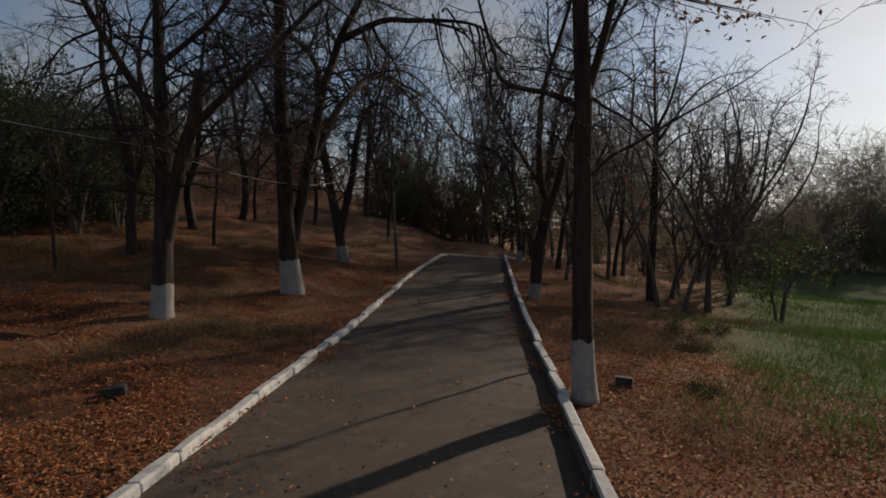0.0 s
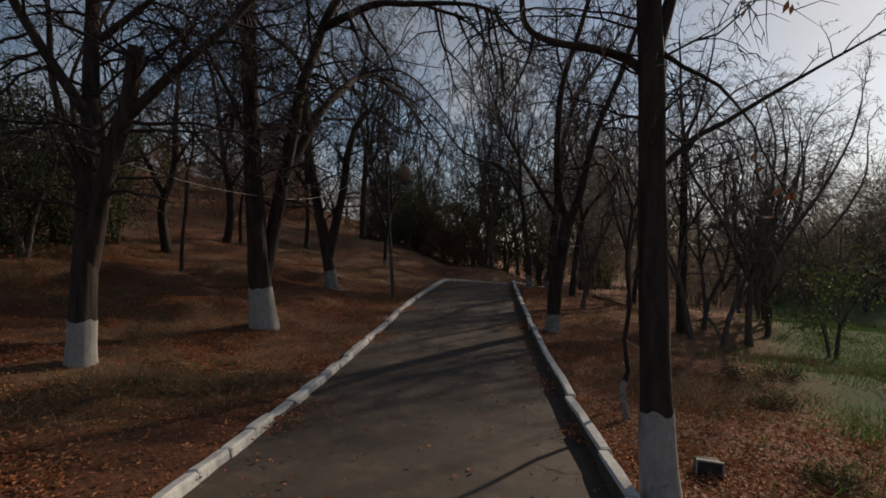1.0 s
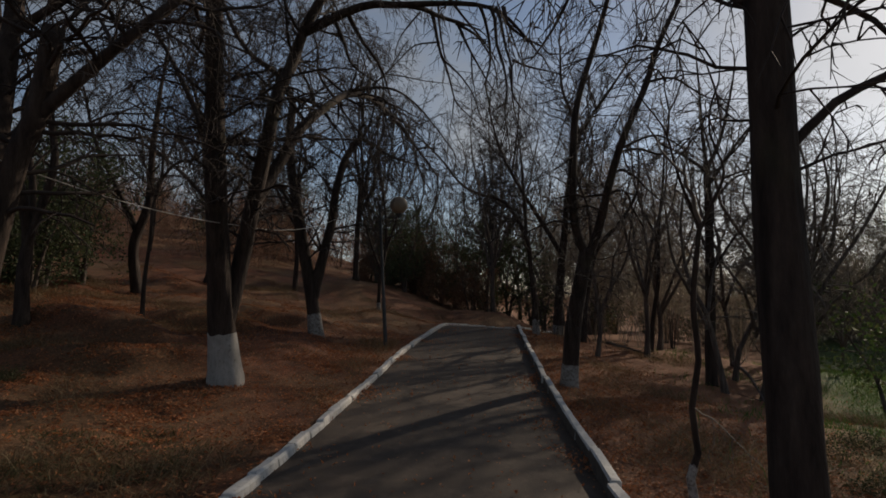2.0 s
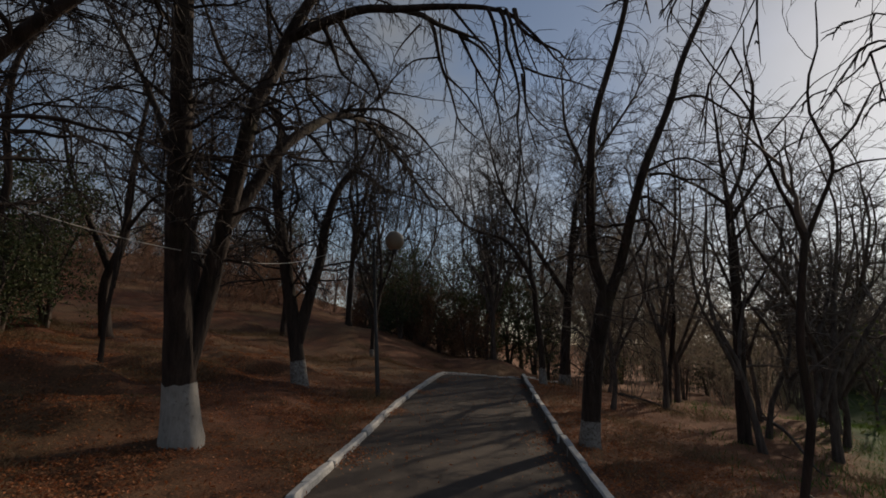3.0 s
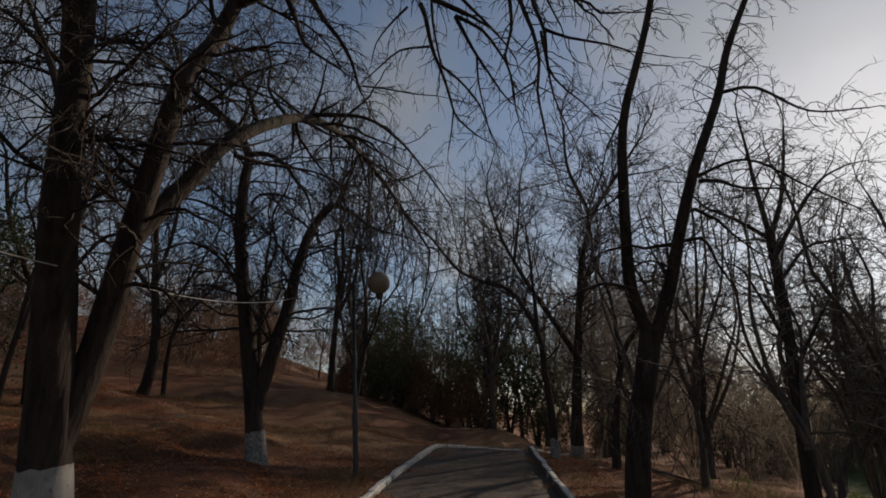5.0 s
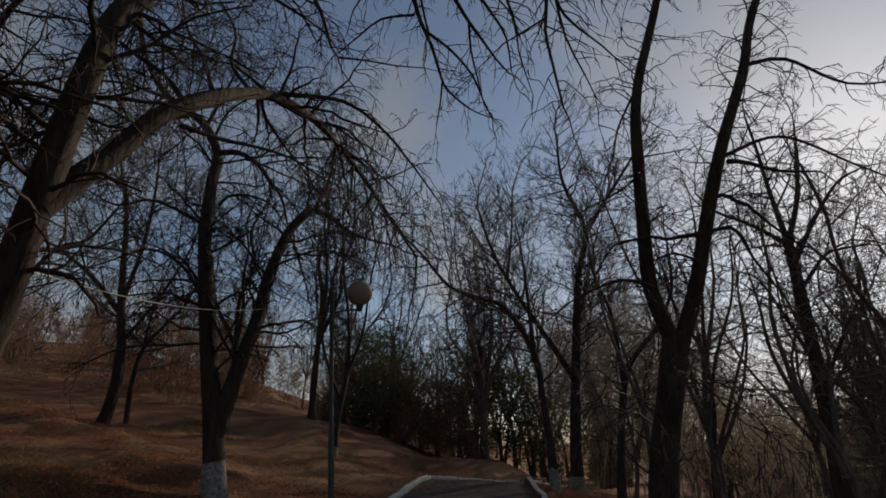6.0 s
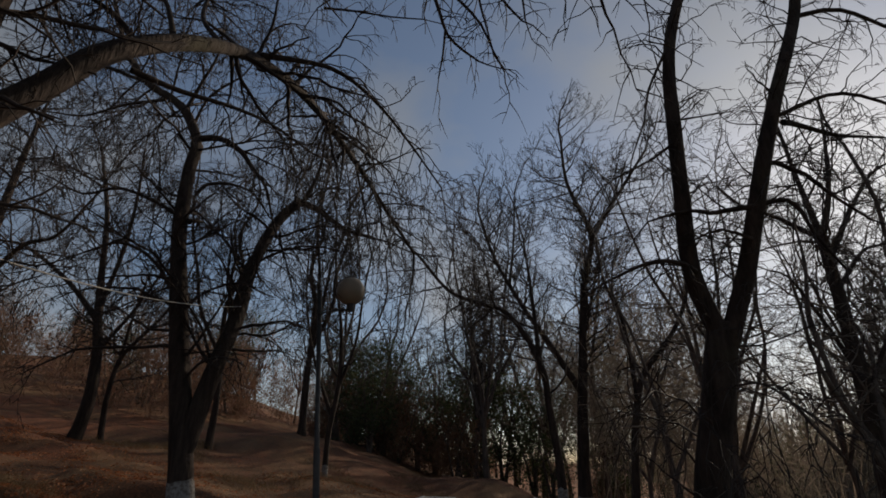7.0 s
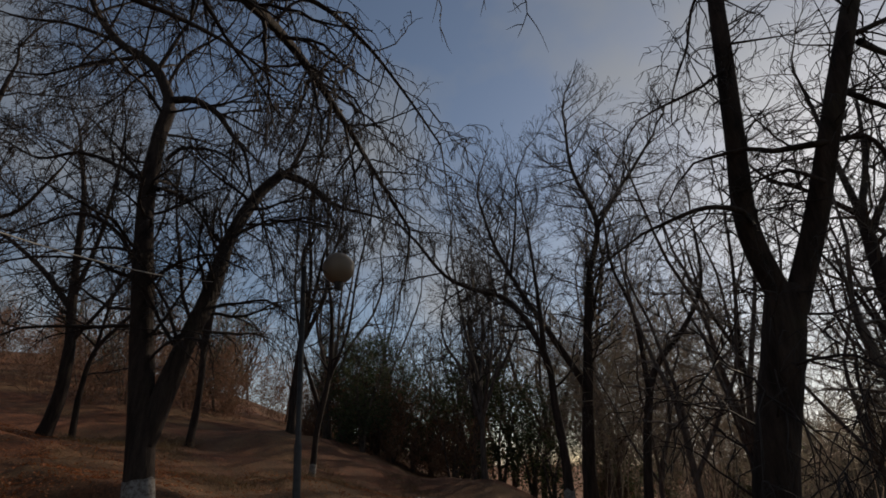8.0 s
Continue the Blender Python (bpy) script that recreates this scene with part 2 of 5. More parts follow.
def build_ground():
    def spaced(lo, hi, near_lo, near_hi, step):
        vals = list(np.arange(near_lo, near_hi, step))
        s, v = step, near_lo
        while v > lo:
            s *= 1.18
            v -= s
            vals.insert(0, v)
        s, v = step, vals[-1]
        while v < hi:
            s *= 1.18
            v += s
            vals.append(v)
        return vals

    xs, ys = spaced(-700, 700, -7, 7, 0.09), spaced(-700, 900, 0, 16, 0.11)
    verts = [(x, y, soil(x, y)) for y in ys for x in xs]
    w = len(xs)
    faces = [(j * w + i, j * w + i + 1, j * w + w + i + 1, j * w + w + i) for j in range(len(ys) - 1) for i in range(w - 1)]
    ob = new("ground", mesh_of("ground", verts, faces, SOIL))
    tagged(ob, "brown soil strewn with fallen leaves, grassy to one side", "ground", kind="structure")


build_ground()


def build_path():
    verts, faces = [], []
    ys = np.arange(-9, 24.01, 0.2)
    n = 15
    for y in ys:
        x0, x1 = left_edge(y) - 0.04, right_edge(y) + 0.04
        for i in range(n):
            x = x0 + (x1 - x0) * i / (n - 1)
            crown = 0.02 * (1 - (2 * i / (n - 1) - 1) ** 2)
            verts.append((x, y, land(x, y) + crown + 0.012 * noise.noise((x * 1.3, y * 0.9, 0))))
    for j in range(len(ys) - 1):
        for i in range(n - 1):
            a = j * n + i
            faces.append((a, a + 1, a + n + 1, a + n))
    ob = new("path", mesh_of("path", verts, faces, ASPHALT))
    tagged(ob, "worn grey asphalt park path", "path", kind="structure")


build_path()

# ---- trees ----


class Wood:
    """Collects tapering tubes into one mesh."""

    def __init__(self):
        self.verts, self.faces = [], []

    def tube(self, pts, radii, sides, rough=0.0, seed=0.0, cap=True):
        up = Vector((0.31, 0.17, 1)).normalized()
        start, n = len(self.verts), len(pts)
        side = None
        for i, p in enumerate(pts):
            d = (pts[min(i + 1, n - 1)] - pts[max(i - 1, 0)]).normalized()
            if side is None:
                side = d.cross(Vector((0, 1, 0)) if abs(d.y) < 0.8 else Vector((1, 0, 0))).normalized()
            else:
                side = (side - d * side.dot(d)).normalized()
            other = d.cross(side)
            r = radii[i]
            for k in range(sides):
                a = 2 * math.pi * k / sides
                c, s = math.cos(a), math.sin(a)
                q = r
                if rough:
                    q *= 1 + rough * noise.noise((c * 2.2 + seed, s * 2.2, p.z * 1.3)) + 0.5 * rough * noise.noise((c * 7 + seed, s * 7, p.z * 2.5))
                self.verts.append(p + (side * c + other * s) * q)
        for i in range(n - 1):
            for k in range(sides):
                a, b = start + i * sides + k, start + i * sides + (k + 1) % sides
                self.faces.append((a, b, b + sides, a + sides))
        if cap:
            last = start + (n - 1) * sides
            self.faces.append(tuple(range(last, last + sides)))

    def mesh(self, name, mat):
        return mesh_of(name, self.verts, self.faces, mat)


def curve_through(points, step):
    """A smooth line through control points (Catmull-Rom), with the share of its length at each place."""
    P = [Vector(p) for p in points]
    P = [P[0] * 2 - P[1]] + P + [P[-1] * 2 - P[-2]]
    out = []
    for i in range(1, len(P) - 2):
        a, b, c, d = P[i - 1 : i + 3]
        k = max(2, int((c - b).length / step))
        for j in range(k):
            t = j / k
            out.append(0.5 * (2 * b + (c - a) * t + (2 * a - 5 * b + 4 * c - d) * t * t + (3 * b - a - 3 * c + d) * t ** 3))
    out.append(P[-2])
    return out


def along(pts):
    s = [0.0]
    for a, b in zip(pts, pts[1:]):
        s.append(s[-1] + (b - a).length)
    return s


def sprout(crown, rng, base, way, length, r0, level, habit):
    """A crooked shoot that bends at every bud, with its side shoots standing at the bends.
    habit: droop (towards the ground at the tips), twist, zig (the bend at a bud) and shoots a metre by level."""
    segs = habit.get("segs", (9, 6, 4, 3))[level]
    pts, d = [base], way.normalized()
    p, wild, zig = base, habit["twist"], habit.get("zig", 0.2)
    kink = d.cross(Vector((rng.gauss(0, 1), rng.gauss(0, 1), rng.gauss(0, 1)))).normalized()
    for i in range(segs):
        d = d + kink * (zig if i % 2 else -zig) + Vector((rng.gauss(0, wild), rng.gauss(0, wild), rng.gauss(0, wild))) * 0.75
        d.z -= habit["droop"] * (0.4 + i / segs) * (0.35 + 0.25 * level) * 6 / segs
        d.normalize()
        p = p + d * (length / segs) * (0.75 + 0.5 * rng.random())
        pts.append(p)
    radii = [r0 * (1 - 0.7 * i / segs) for i in range(segs + 1)]
    crown.tube(pts, radii, 4 if level == 0 and r0 > 0.012 else 3, cap=False)
    tips = [pts[-1]]
    if level < habit["levels"]:
        n = max(2, int(length * habit["shoots"][level] + rng.random()))
        for k in range(n):
            u = (0.12 + 0.88 * (k + rng.random()) / n) * segs
            i = max(1, min(segs - 1, int(u + 0.5)))
            t = (pts[i + 1] - pts[i]).normalized()
            out = t.cross(Vector((rng.gauss(0, 1), rng.gauss(0, 1), rng.gauss(0, 1)))).normalized() + kink * (0.7 if i % 2 else -0.7)
            w = t * 0.7 + out * (0.45 + 0.5 * rng.random()) + Vector((0, 0, habit["lift"]))
            ln = length * (0.62 - 0.3 * u / segs) * (0.6 + 0.7 * rng.random())
            rr = max(habit["fine"], radii[i] * 0.62)
            tips += sprout(crown, rng, pts[i], w, ln, rr, level + 1, habit)
    return tips


ELM = dict(droop=0.18, twist=0.2, lift=0.0, levels=3, shoots=(5.4, 6.4, 5.0), fine=0.0046, segs=(8, 5, 3, 2))
WEEPING = dict(bare=0.36, droop=0.36, twist=0.22, lift=-0.08, levels=3, shoots=(4.6, 5.0, 3.4), fine=0.005, dense=7.2, length=1.15, segs=(9, 6, 4, 2))
SPARSE = dict(droop=0.12, twist=0.2, lift=0.05, levels=2, shoots=(3.0, 4.0, 4.0), fine=0.003, dense=3.0, length=0.7, segs=(6, 4, 3, 2))
HANGING = dict(WEEPING, bare=0.1, droop=0.34, fine=0.0045, cap=0.011, length=0.62, dense=7.5, levels=1, shoots=(6.0, 3.6, 3.0))
UPRIGHT = dict(droop=-0.08, twist=0.18, lift=0.2, levels=3, shoots=(4.6, 5.2, 4.4), fine=0.005, segs=(6, 4, 3, 2))
SCRUB = dict(droop=0.1, twist=0.24, lift=0.06, levels=3, shoots=(5.0, 5.6, 4.2), fine=0.0052, segs=(6, 4, 3, 2))
SPUR = dict(droop=0.28, twist=0.3, lift=-0.05, levels=2, shoots=(5.0, 6.0, 4.0), fine=0.0036, cap=0.008, dense=10.0, length=0.56, tip=0.5, bare=0.05, segs=(6, 4, 3, 2), zig=0.3)
FAR = dict(droop=0.05, twist=0.24, lift=0.1, levels=2, shoots=(4.2, 4.4, 4.0), fine=0.009, segs=(5, 3, 2, 1), zig=0.24)


def dress(crown, rng, pts, radii, habit, first, dense, length):
    """Shoots all along a limb from the given share of it."""
    s = along(pts)
    total = s[-1]
    n = int((1 - first) * total * dense)
    tips = []
    for k in range(n):
        at = (first + (1 - first) * (k + rng.random()) / max(1, n)) * total
        i = max(j for j in range(len(s)) if s[j] <= at)
        i = min(i, len(pts) - 2)
        q = pts[i].lerp(pts[i + 1], (at - s[i]) / max(1e-6, s[i + 1] - s[i]))
        t = (pts[i + 1] - pts[i]).normalized()
        out = t.cross(Vector((rng.gauss(0, 1), rng.gauss(0, 1), rng.gauss(0, 1)))).normalized()
        w = t * 0.45 + out + Vector((0, 0, habit["lift"]))
        tips += sprout(crown, rng, q, w, length * (0.5 + 0.8 * rng.random()), min(radii[i] * 0.5, habit.get("cap", 0.024)), 0, habit)
    return tips


def spread_radii(pts, r0, r1):
    s = along(pts)
    return [r0 + (r1 - r0) * (v / s[-1]) ** 0.8 for v in s]


def tree(name, stems, habit, seed, label, washed=0.0, dense=3.9, length=1.4, bark=BARK, group="", origin=None, first_bare=0.35, twig=TWIG, flare=(0.22, 0.14), wash=None):
    """stems: rows of (control points, thick, thin); the first is the trunk and starts at the soil."""
    rng = random.Random(seed)
    foot = Vector(origin) if origin else Vector(stems[0][0][0])
    thing = new(name)
    thing.location = foot
    crown = Wood()
    tips = []
    for k, (control, r0, r1, *own) in enumerate(stems):
        ways = own[0] if own else habit
        pts = [p - foot for p in curve_through(control, 0.12 if bark is BARK else 0.4)]
        if k == 0:
            pts = [pts[0] + Vector((0, 0, -0.35)), pts[0] + Vector((0, 0, -0.12))] + pts
        radii = spread_radii(pts, r0, r1)
        if k == 0:
            radii = [r * (1 + flare[0] * math.exp(-max(0.0, p.z) / flare[1])) for r, p in zip(radii, pts)]
        w = Wood()
        w.tube(pts, radii, *((18 if k == 0 else 12, 0.12) if bark is BARK else (9, 0.1)), seed * 1.7 + k)
        part_data("trunk" if k == 0 else "limb", w.mesh("trunk", bark), thing)
        if k == 0 and washed:
            band = Wood()
            low = [i for i, p in enumerate(pts) if p.z < washed]
            band.tube([pts[i] for i in low], [radii[i] + 0.006 for i in low], 18, 0.12, seed * 1.7 + k, cap=False)
            top = len(band.verts) - 18
            for i in range(18):
                band.verts[top + i] = band.verts[top + i] + Vector((0, 0, 0.05 * noise.noise((i * 0.45, seed, 0)) + 0.02 * noise.noise((i * 1.9, seed, 4))))
            part_data("painted_band", band.mesh("painted_band", wash or WASH), thing, "flaking lime wash on the foot of the trunk, darkened as in shade" if wash else "white lime wash on the foot of the trunk")
        tips += dress(crown, rng, pts, radii, ways, first_bare if k == 0 else ways.get("bare", 0.2), ways.get("dense", dense), ways.get("length", length))
        if r1 < 0.06:
            tips += sprout(crown, rng, pts[-1], pts[-1] - pts[-3], ways.get("tip", length * 1.3), r1, 0, ways)
    part_data("crown", crown.mesh("crown", twig), thing, "bare twigs")
    tagged(thing, label, "tree", group)
    return thing, [foot + t for t in tips]


AVENUE = "whitewashed trees along the path"

tree("elm_tree", [
    ([(-3.88, 7.5, 0.38), (-3.85, 7.5, 1.2), (-3.88, 7.6, 2.0), (-4.0, 7.8, 3.0), (-4.18, 8.05, 4.0), (-4.28, 8.2, 4.6), (-4.42, 8.4, 6.0), (-4.5, 8.5, 7.2)], 0.155, 0.05),
    ([(-3.86, 7.55, 1.4), (-3.57, 7.55, 2.75), (-3.39, 7.55, 3.23), (-3.24, 7.5, 3.95)], 0.11, 0.085),
    ([(-3.42, 7.55, 3.15), (-2.75, 7.6, 3.78), (-2.33, 7.7, 4.2), (-2.08, 7.8, 4.55), (-1.75, 7.9, 4.93), (-1.3, 8.2, 5.5)], 0.065, 0.03),
    ([(-4.0, 7.85, 3.2), (-4.47, 7.6, 4.06), (-4.99, 7.5, 5.03), (-5.5, 7.4, 6.2)], 0.07, 0.03),
    ([(-4.22, 8.1, 4.2), (-3.3, 8.4, 5.2), (-2.9, 8.6, 6.3)], 0.05, 0.02),
], ELM, 11, "old elm with several stems and a whitewashed foot", 0.68, dense=6.0, group=AVENUE)

ARCH = [
    ([(-2.62, 10.32, 2.9), (-2.42, 10.65, 3.5), (-2.25, 10.95, 4.05), (-2.02, 11.5, 4.6), (-1.85, 12.3, 5.1), (-1.62, 13.3, 5.35), (-1.29, 14.34, 5.18), (-1.0, 15.2, 4.9), (-0.6, 15.9, 4.4)], 0.098, 0.02, dict(WEEPING, dense=9.5)),
    ([(-1.86, 12.30, 5.17), (-1.25, 12.80, 5.39), (-0.85, 13.20, 5.27), (-0.49, 13.50, 4.92), (-0.10, 13.80, 4.43)], 0.032, 0.01, WEEPING),
    ([(-2.28, 11.20, 4.32), (-2.52, 11.20, 4.63), (-2.77, 11.10, 4.79), (-3.13, 11.10, 5.13)], 0.03, 0.01, WEEPING),
    ([(-2.15, 11.40, 4.58), (-2.33, 11.50, 5.02), (-2.60, 11.60, 5.46), (-2.81, 11.70, 6.05)], 0.026, 0.01, WEEPING),
    ([(-1.97, 11.80, 4.86), (-2.30, 12.00, 5.37), (-2.41, 12.20, 5.98), (-2.81, 12.40, 6.74)], 0.026, 0.01, WEEPING),
    ([(-2.21, 11.10, 4.01), (-2.01, 11.40, 4.05), (-1.78, 11.70, 4.13), (-1.57, 12.10, 4.22), (-1.29, 12.50, 4.15)], 0.024, 0.008, WEEPING),
]
SWITCH = dict(HANGING, dense=11.0, length=0.32, tip=0.55, levels=1, cap=0.0072, fine=0.0044, shoots=(5.0, 3.0, 3.0), segs=(5, 3, 2, 2))
REACH = [
    ([(-2.00, 10.40, 5.30), (-1.20, 10.45, 5.66), (-0.65, 10.38, 5.62), (-0.12, 10.32, 5.59), (0.40, 10.25, 5.51), (0.71, 10.18, 5.36), (0.91, 10.12, 5.13), (1.13, 10.05, 4.82)], 0.075, 0.014, SWITCH),
    ([(-0.66, 10.45, 5.67), (-0.39, 10.73, 5.75), (-0.20, 11.02, 5.79), (0.19, 11.30, 5.78)], 0.042, 0.026, SWITCH),
    ([(0.06, 11.40, 5.85), (0.36, 11.47, 5.70), (0.54, 11.55, 5.48), (0.67, 11.62, 5.25), (0.71, 11.70, 4.91)], 0.026, 0.007, SWITCH),
]
SWITCHES = [
    ([(-1.42, 10.50, 5.58), (-1.24, 10.60, 5.24), (-1.07, 10.65, 5.02), (-0.95, 10.70, 4.80), (-0.86, 10.75, 4.48)], 0.0351, 0.0108, SWITCH),
    ([(-1.60, 10.45, 5.48), (-1.45, 10.50, 5.11), (-1.35, 10.50, 4.84), (-1.02, 10.55, 4.60)], 0.0324, 0.0095, SWITCH),
    ([(-0.09, 10.90, 5.99), (-0.03, 11.20, 6.15), (0.17, 11.20, 5.87), (0.36, 11.20, 5.63), (0.53, 11.20, 5.40)], 0.0297, 0.0121, SWITCH),
    ([(-0.36, 11.60, 6.20), (-0.30, 11.60, 6.01), (-0.25, 11.60, 5.72), (-0.19, 11.60, 5.47), (-0.09, 11.60, 5.19), (-0.02, 11.60, 4.92), (0.04, 11.60, 4.69), (0.16, 11.60, 4.53), (0.29, 11.60, 4.41)], 0.0324, 0.0081, SWITCH),
    ([(-0.14, 11.60, 5.35), (0.03, 11.60, 5.19), (0.16, 11.60, 5.04), (0.32, 11.60, 4.79), (0.41, 11.60, 4.51), (0.49, 11.60, 4.30)], 0.0175, 0.0068, SWITCH),
    ([(0.02, 11.60, 4.73), (-0.00, 11.60, 4.50), (-0.04, 11.60, 4.25)], 0.0108, 0.0054, SWITCH),
    ([(-0.23, 11.60, 6.25), (-0.21, 11.60, 5.92), (-0.16, 11.60, 5.59), (-0.12, 11.60, 5.36)], 0.0189, 0.0108, SWITCH),
    ([(0.06, 11.60, 6.00), (0.19, 11.60, 5.69), (0.30, 11.60, 5.45), (0.43, 11.60, 5.21), (0.56, 11.60, 4.97), (0.67, 11.60, 4.81)], 0.027, 0.0081, SWITCH),
    ([(0.30, 11.60, 5.43), (0.31, 11.60, 5.10), (0.36, 11.60, 4.79), (0.42, 11.60, 4.45)], 0.0149, 0.0054, SWITCH),
    ([(-0.52, 11.60, 6.17), (-0.75, 11.60, 5.90), (-0.89, 11.60, 5.66), (-0.93, 11.60, 5.42)], 0.0162, 0.0054, SWITCH),
    ([(-0.27, 11.80, 5.75), (-0.63, 11.80, 5.71), (-0.85, 11.80, 5.51), (-1.07, 11.80, 5.29)], 0.0162, 0.0068, SWITCH),
    ([(-1.07, 11.80, 5.23), (-0.78, 11.80, 5.18), (-0.46, 11.80, 5.10), (-0.17, 11.80, 5.06)], 0.0121, 0.0054, SWITCH),
    ([(0.45, 10.15, 5.42), (0.51, 10.10, 5.22), (0.57, 10.10, 4.89), (0.57, 10.10, 4.59), (0.51, 10.10, 4.35), (0.55, 10.10, 4.15), (0.57, 10.10, 3.97)], 0.0243, 0.0081, SWITCH),
    ([(0.58, 10.15, 5.42), (0.64, 10.10, 5.22), (0.66, 10.10, 4.89), (0.75, 10.10, 4.58), (0.79, 10.10, 4.28), (0.76, 10.10, 4.00), (0.79, 10.10, 3.72), (0.83, 10.10, 3.40)], 0.027, 0.0068, SWITCH),
    ([(0.66, 10.15, 5.41), (0.72, 10.10, 5.17), (0.78, 10.10, 4.82), (0.85, 10.10, 4.58), (0.86, 10.10, 4.22), (0.95, 10.10, 4.05), (1.03, 10.10, 3.96)], 0.0243, 0.0081, SWITCH),
    ([(0.82, 10.10, 4.57), (0.85, 10.10, 4.28), (0.89, 10.10, 3.94), (0.99, 10.10, 3.63)], 0.0135, 0.0054, SWITCH),
    ([(0.75, 10.15, 5.41), (0.80, 10.10, 5.16), (1.02, 10.10, 4.96), (1.25, 10.10, 4.83), (1.33, 10.10, 4.73), (1.54, 10.10, 4.73)], 0.0243, 0.0068, SWITCH),
    ([(0.88, 10.30, 4.75), (1.09, 10.30, 4.65), (1.40, 10.30, 4.57), (1.62, 10.30, 4.48)], 0.0162, 0.0068, SWITCH),
    ([(0.77, 10.15, 5.41), (0.82, 10.10, 5.13), (0.92, 10.10, 4.81), (0.99, 10.10, 4.62)], 0.0162, 0.0068, SWITCH),
    ([(0.78, 10.10, 4.11), (0.65, 10.10, 4.02), (0.47, 10.10, 3.90)], 0.0095, 0.0041, SWITCH),
]
tree("elm_tree", [
    ([(-3.0, 10.42, 0.5), (-3.04, 10.28, 1.62), (-2.98, 9.95, 2.94), (-2.95, 9.78, 4.0), (-2.85, 9.5, 5.0), (-2.78, 9.3, 6.2), (-2.8, 9.2, 7.6)], 0.185, 0.07),
    ([(-3.02, 10.36, 1.15), (-2.88, 10.45, 1.9), (-2.68, 10.35, 2.73), (-2.44, 10.2, 3.6), (-2.3, 10.2, 4.3), (-2.16, 10.4, 4.9), (-1.98, 10.4, 5.4), (-1.6, 10.4, 6.1), (-1.3, 10.5, 7.0)], 0.135, 0.05),
    ([(-3.0, 10.0, 3.2), (-3.6, 10.4, 4.3), (-4.3, 10.7, 5.4), (-4.9, 11.0, 6.2)], 0.05, 0.02),
    *ARCH, *REACH, *SWITCHES,
], ELM, 12, "elm with a forked trunk, an arching limb and a whitewashed foot", 0.68, dense=7.6, length=1.25, group=AVENUE, flare=(0.4, 0.35))

tree("elm_tree", [
    ([(-3.1, 14.75, 0.7), (-3.2, 14.75, 1.4), (-3.48, 14.8, 2.83), (-3.66, 14.85, 3.7), (-3.8, 14.92, 4.4), (-3.88, 15.02, 5.1), (-3.9, 15.08, 5.55), (-3.86, 15.1, 5.95)], 0.155, 0.086),
    ([(-3.9, 15.08, 5.6), (-3.88, 15.1, 6.02), (-4.04, 15.1, 6.38), (-4.18, 15.1, 6.61), (-4.43, 15.1, 6.84), (-4.76, 15.1, 7.06), (-5.05, 15.1, 7.38), (-5.31, 15.1, 7.77), (-5.47, 15.1, 8.12), (-5.8, 15.1, 9.0)], 0.088, 0.03),
    ([(-4.13, 15.1, 6.63), (-3.97, 15.1, 7.11), (-3.78, 15.1, 7.67), (-3.76, 15.1, 8.34)], 0.035, 0.012),
    ([(-3.70, 15.0, 5.04), (-3.55, 15.0, 5.21), (-3.20, 15.0, 5.20), (-2.85, 15.0, 5.03), (-2.57, 15.0, 4.64)], 0.03, 0.01),
    ([(-3.66, 14.9, 4.56), (-4.32, 14.9, 4.95), (-4.81, 14.9, 5.13), (-5.31, 14.9, 5.06), (-5.83, 14.9, 5.33)], 0.035, 0.012),
    ([(-4.46, 15.00, 6.73), (-5.07, 15.00, 6.66), (-5.67, 15.00, 6.48), (-6.27, 15.00, 6.57)], 0.03, 0.01),
    ([(-4.95, 15.20, 7.24), (-5.76, 15.20, 7.59), (-6.49, 15.20, 7.73), (-7.19, 15.20, 8.00)], 0.032, 0.012),
    ([(-4.11, 15.30, 6.39), (-3.90, 15.30, 7.00), (-3.40, 15.30, 7.41), (-3.16, 15.30, 7.90)], 0.028, 0.01),
    ([(-3.2, 14.75, 1.55), (-3.0, 14.9, 2.62), (-2.92, 15.1, 3.2), (-2.9, 15.4, 4.06), (-2.78, 15.8, 4.9), (-2.5, 16.0, 5.4)], 0.125, 0.075),
    ([(-2.52, 16.08, 5.4), (-2.23, 16.2, 5.32), (-1.75, 16.3, 4.99), (-1.06, 16.4, 4.8)], 0.05, 0.015),
    ([(-3.89, 15.1, 6.06), (-3.52, 15.1, 6.05), (-3.18, 15.1, 5.82), (-2.95, 15.1, 5.50), (-2.73, 15.1, 5.20), (-2.58, 15.1, 4.69)], 0.055, 0.015),
    ([(-3.5, 14.8, 3.2), (-4.1, 15.0, 4.0), (-4.8, 15.2, 4.4), (-5.4, 15.3, 4.3)], 0.035, 0.015),
    ([(-2.47, 16.1, 5.4), (-2.2, 16.0, 6.0), (-2.1, 15.9, 6.9)], 0.04, 0.012),
], ELM, 13, "forked elm with a whitewashed foot beside the lamp", 0.6, dense=6.2, group=AVENUE, wash=SHADED_WASH)

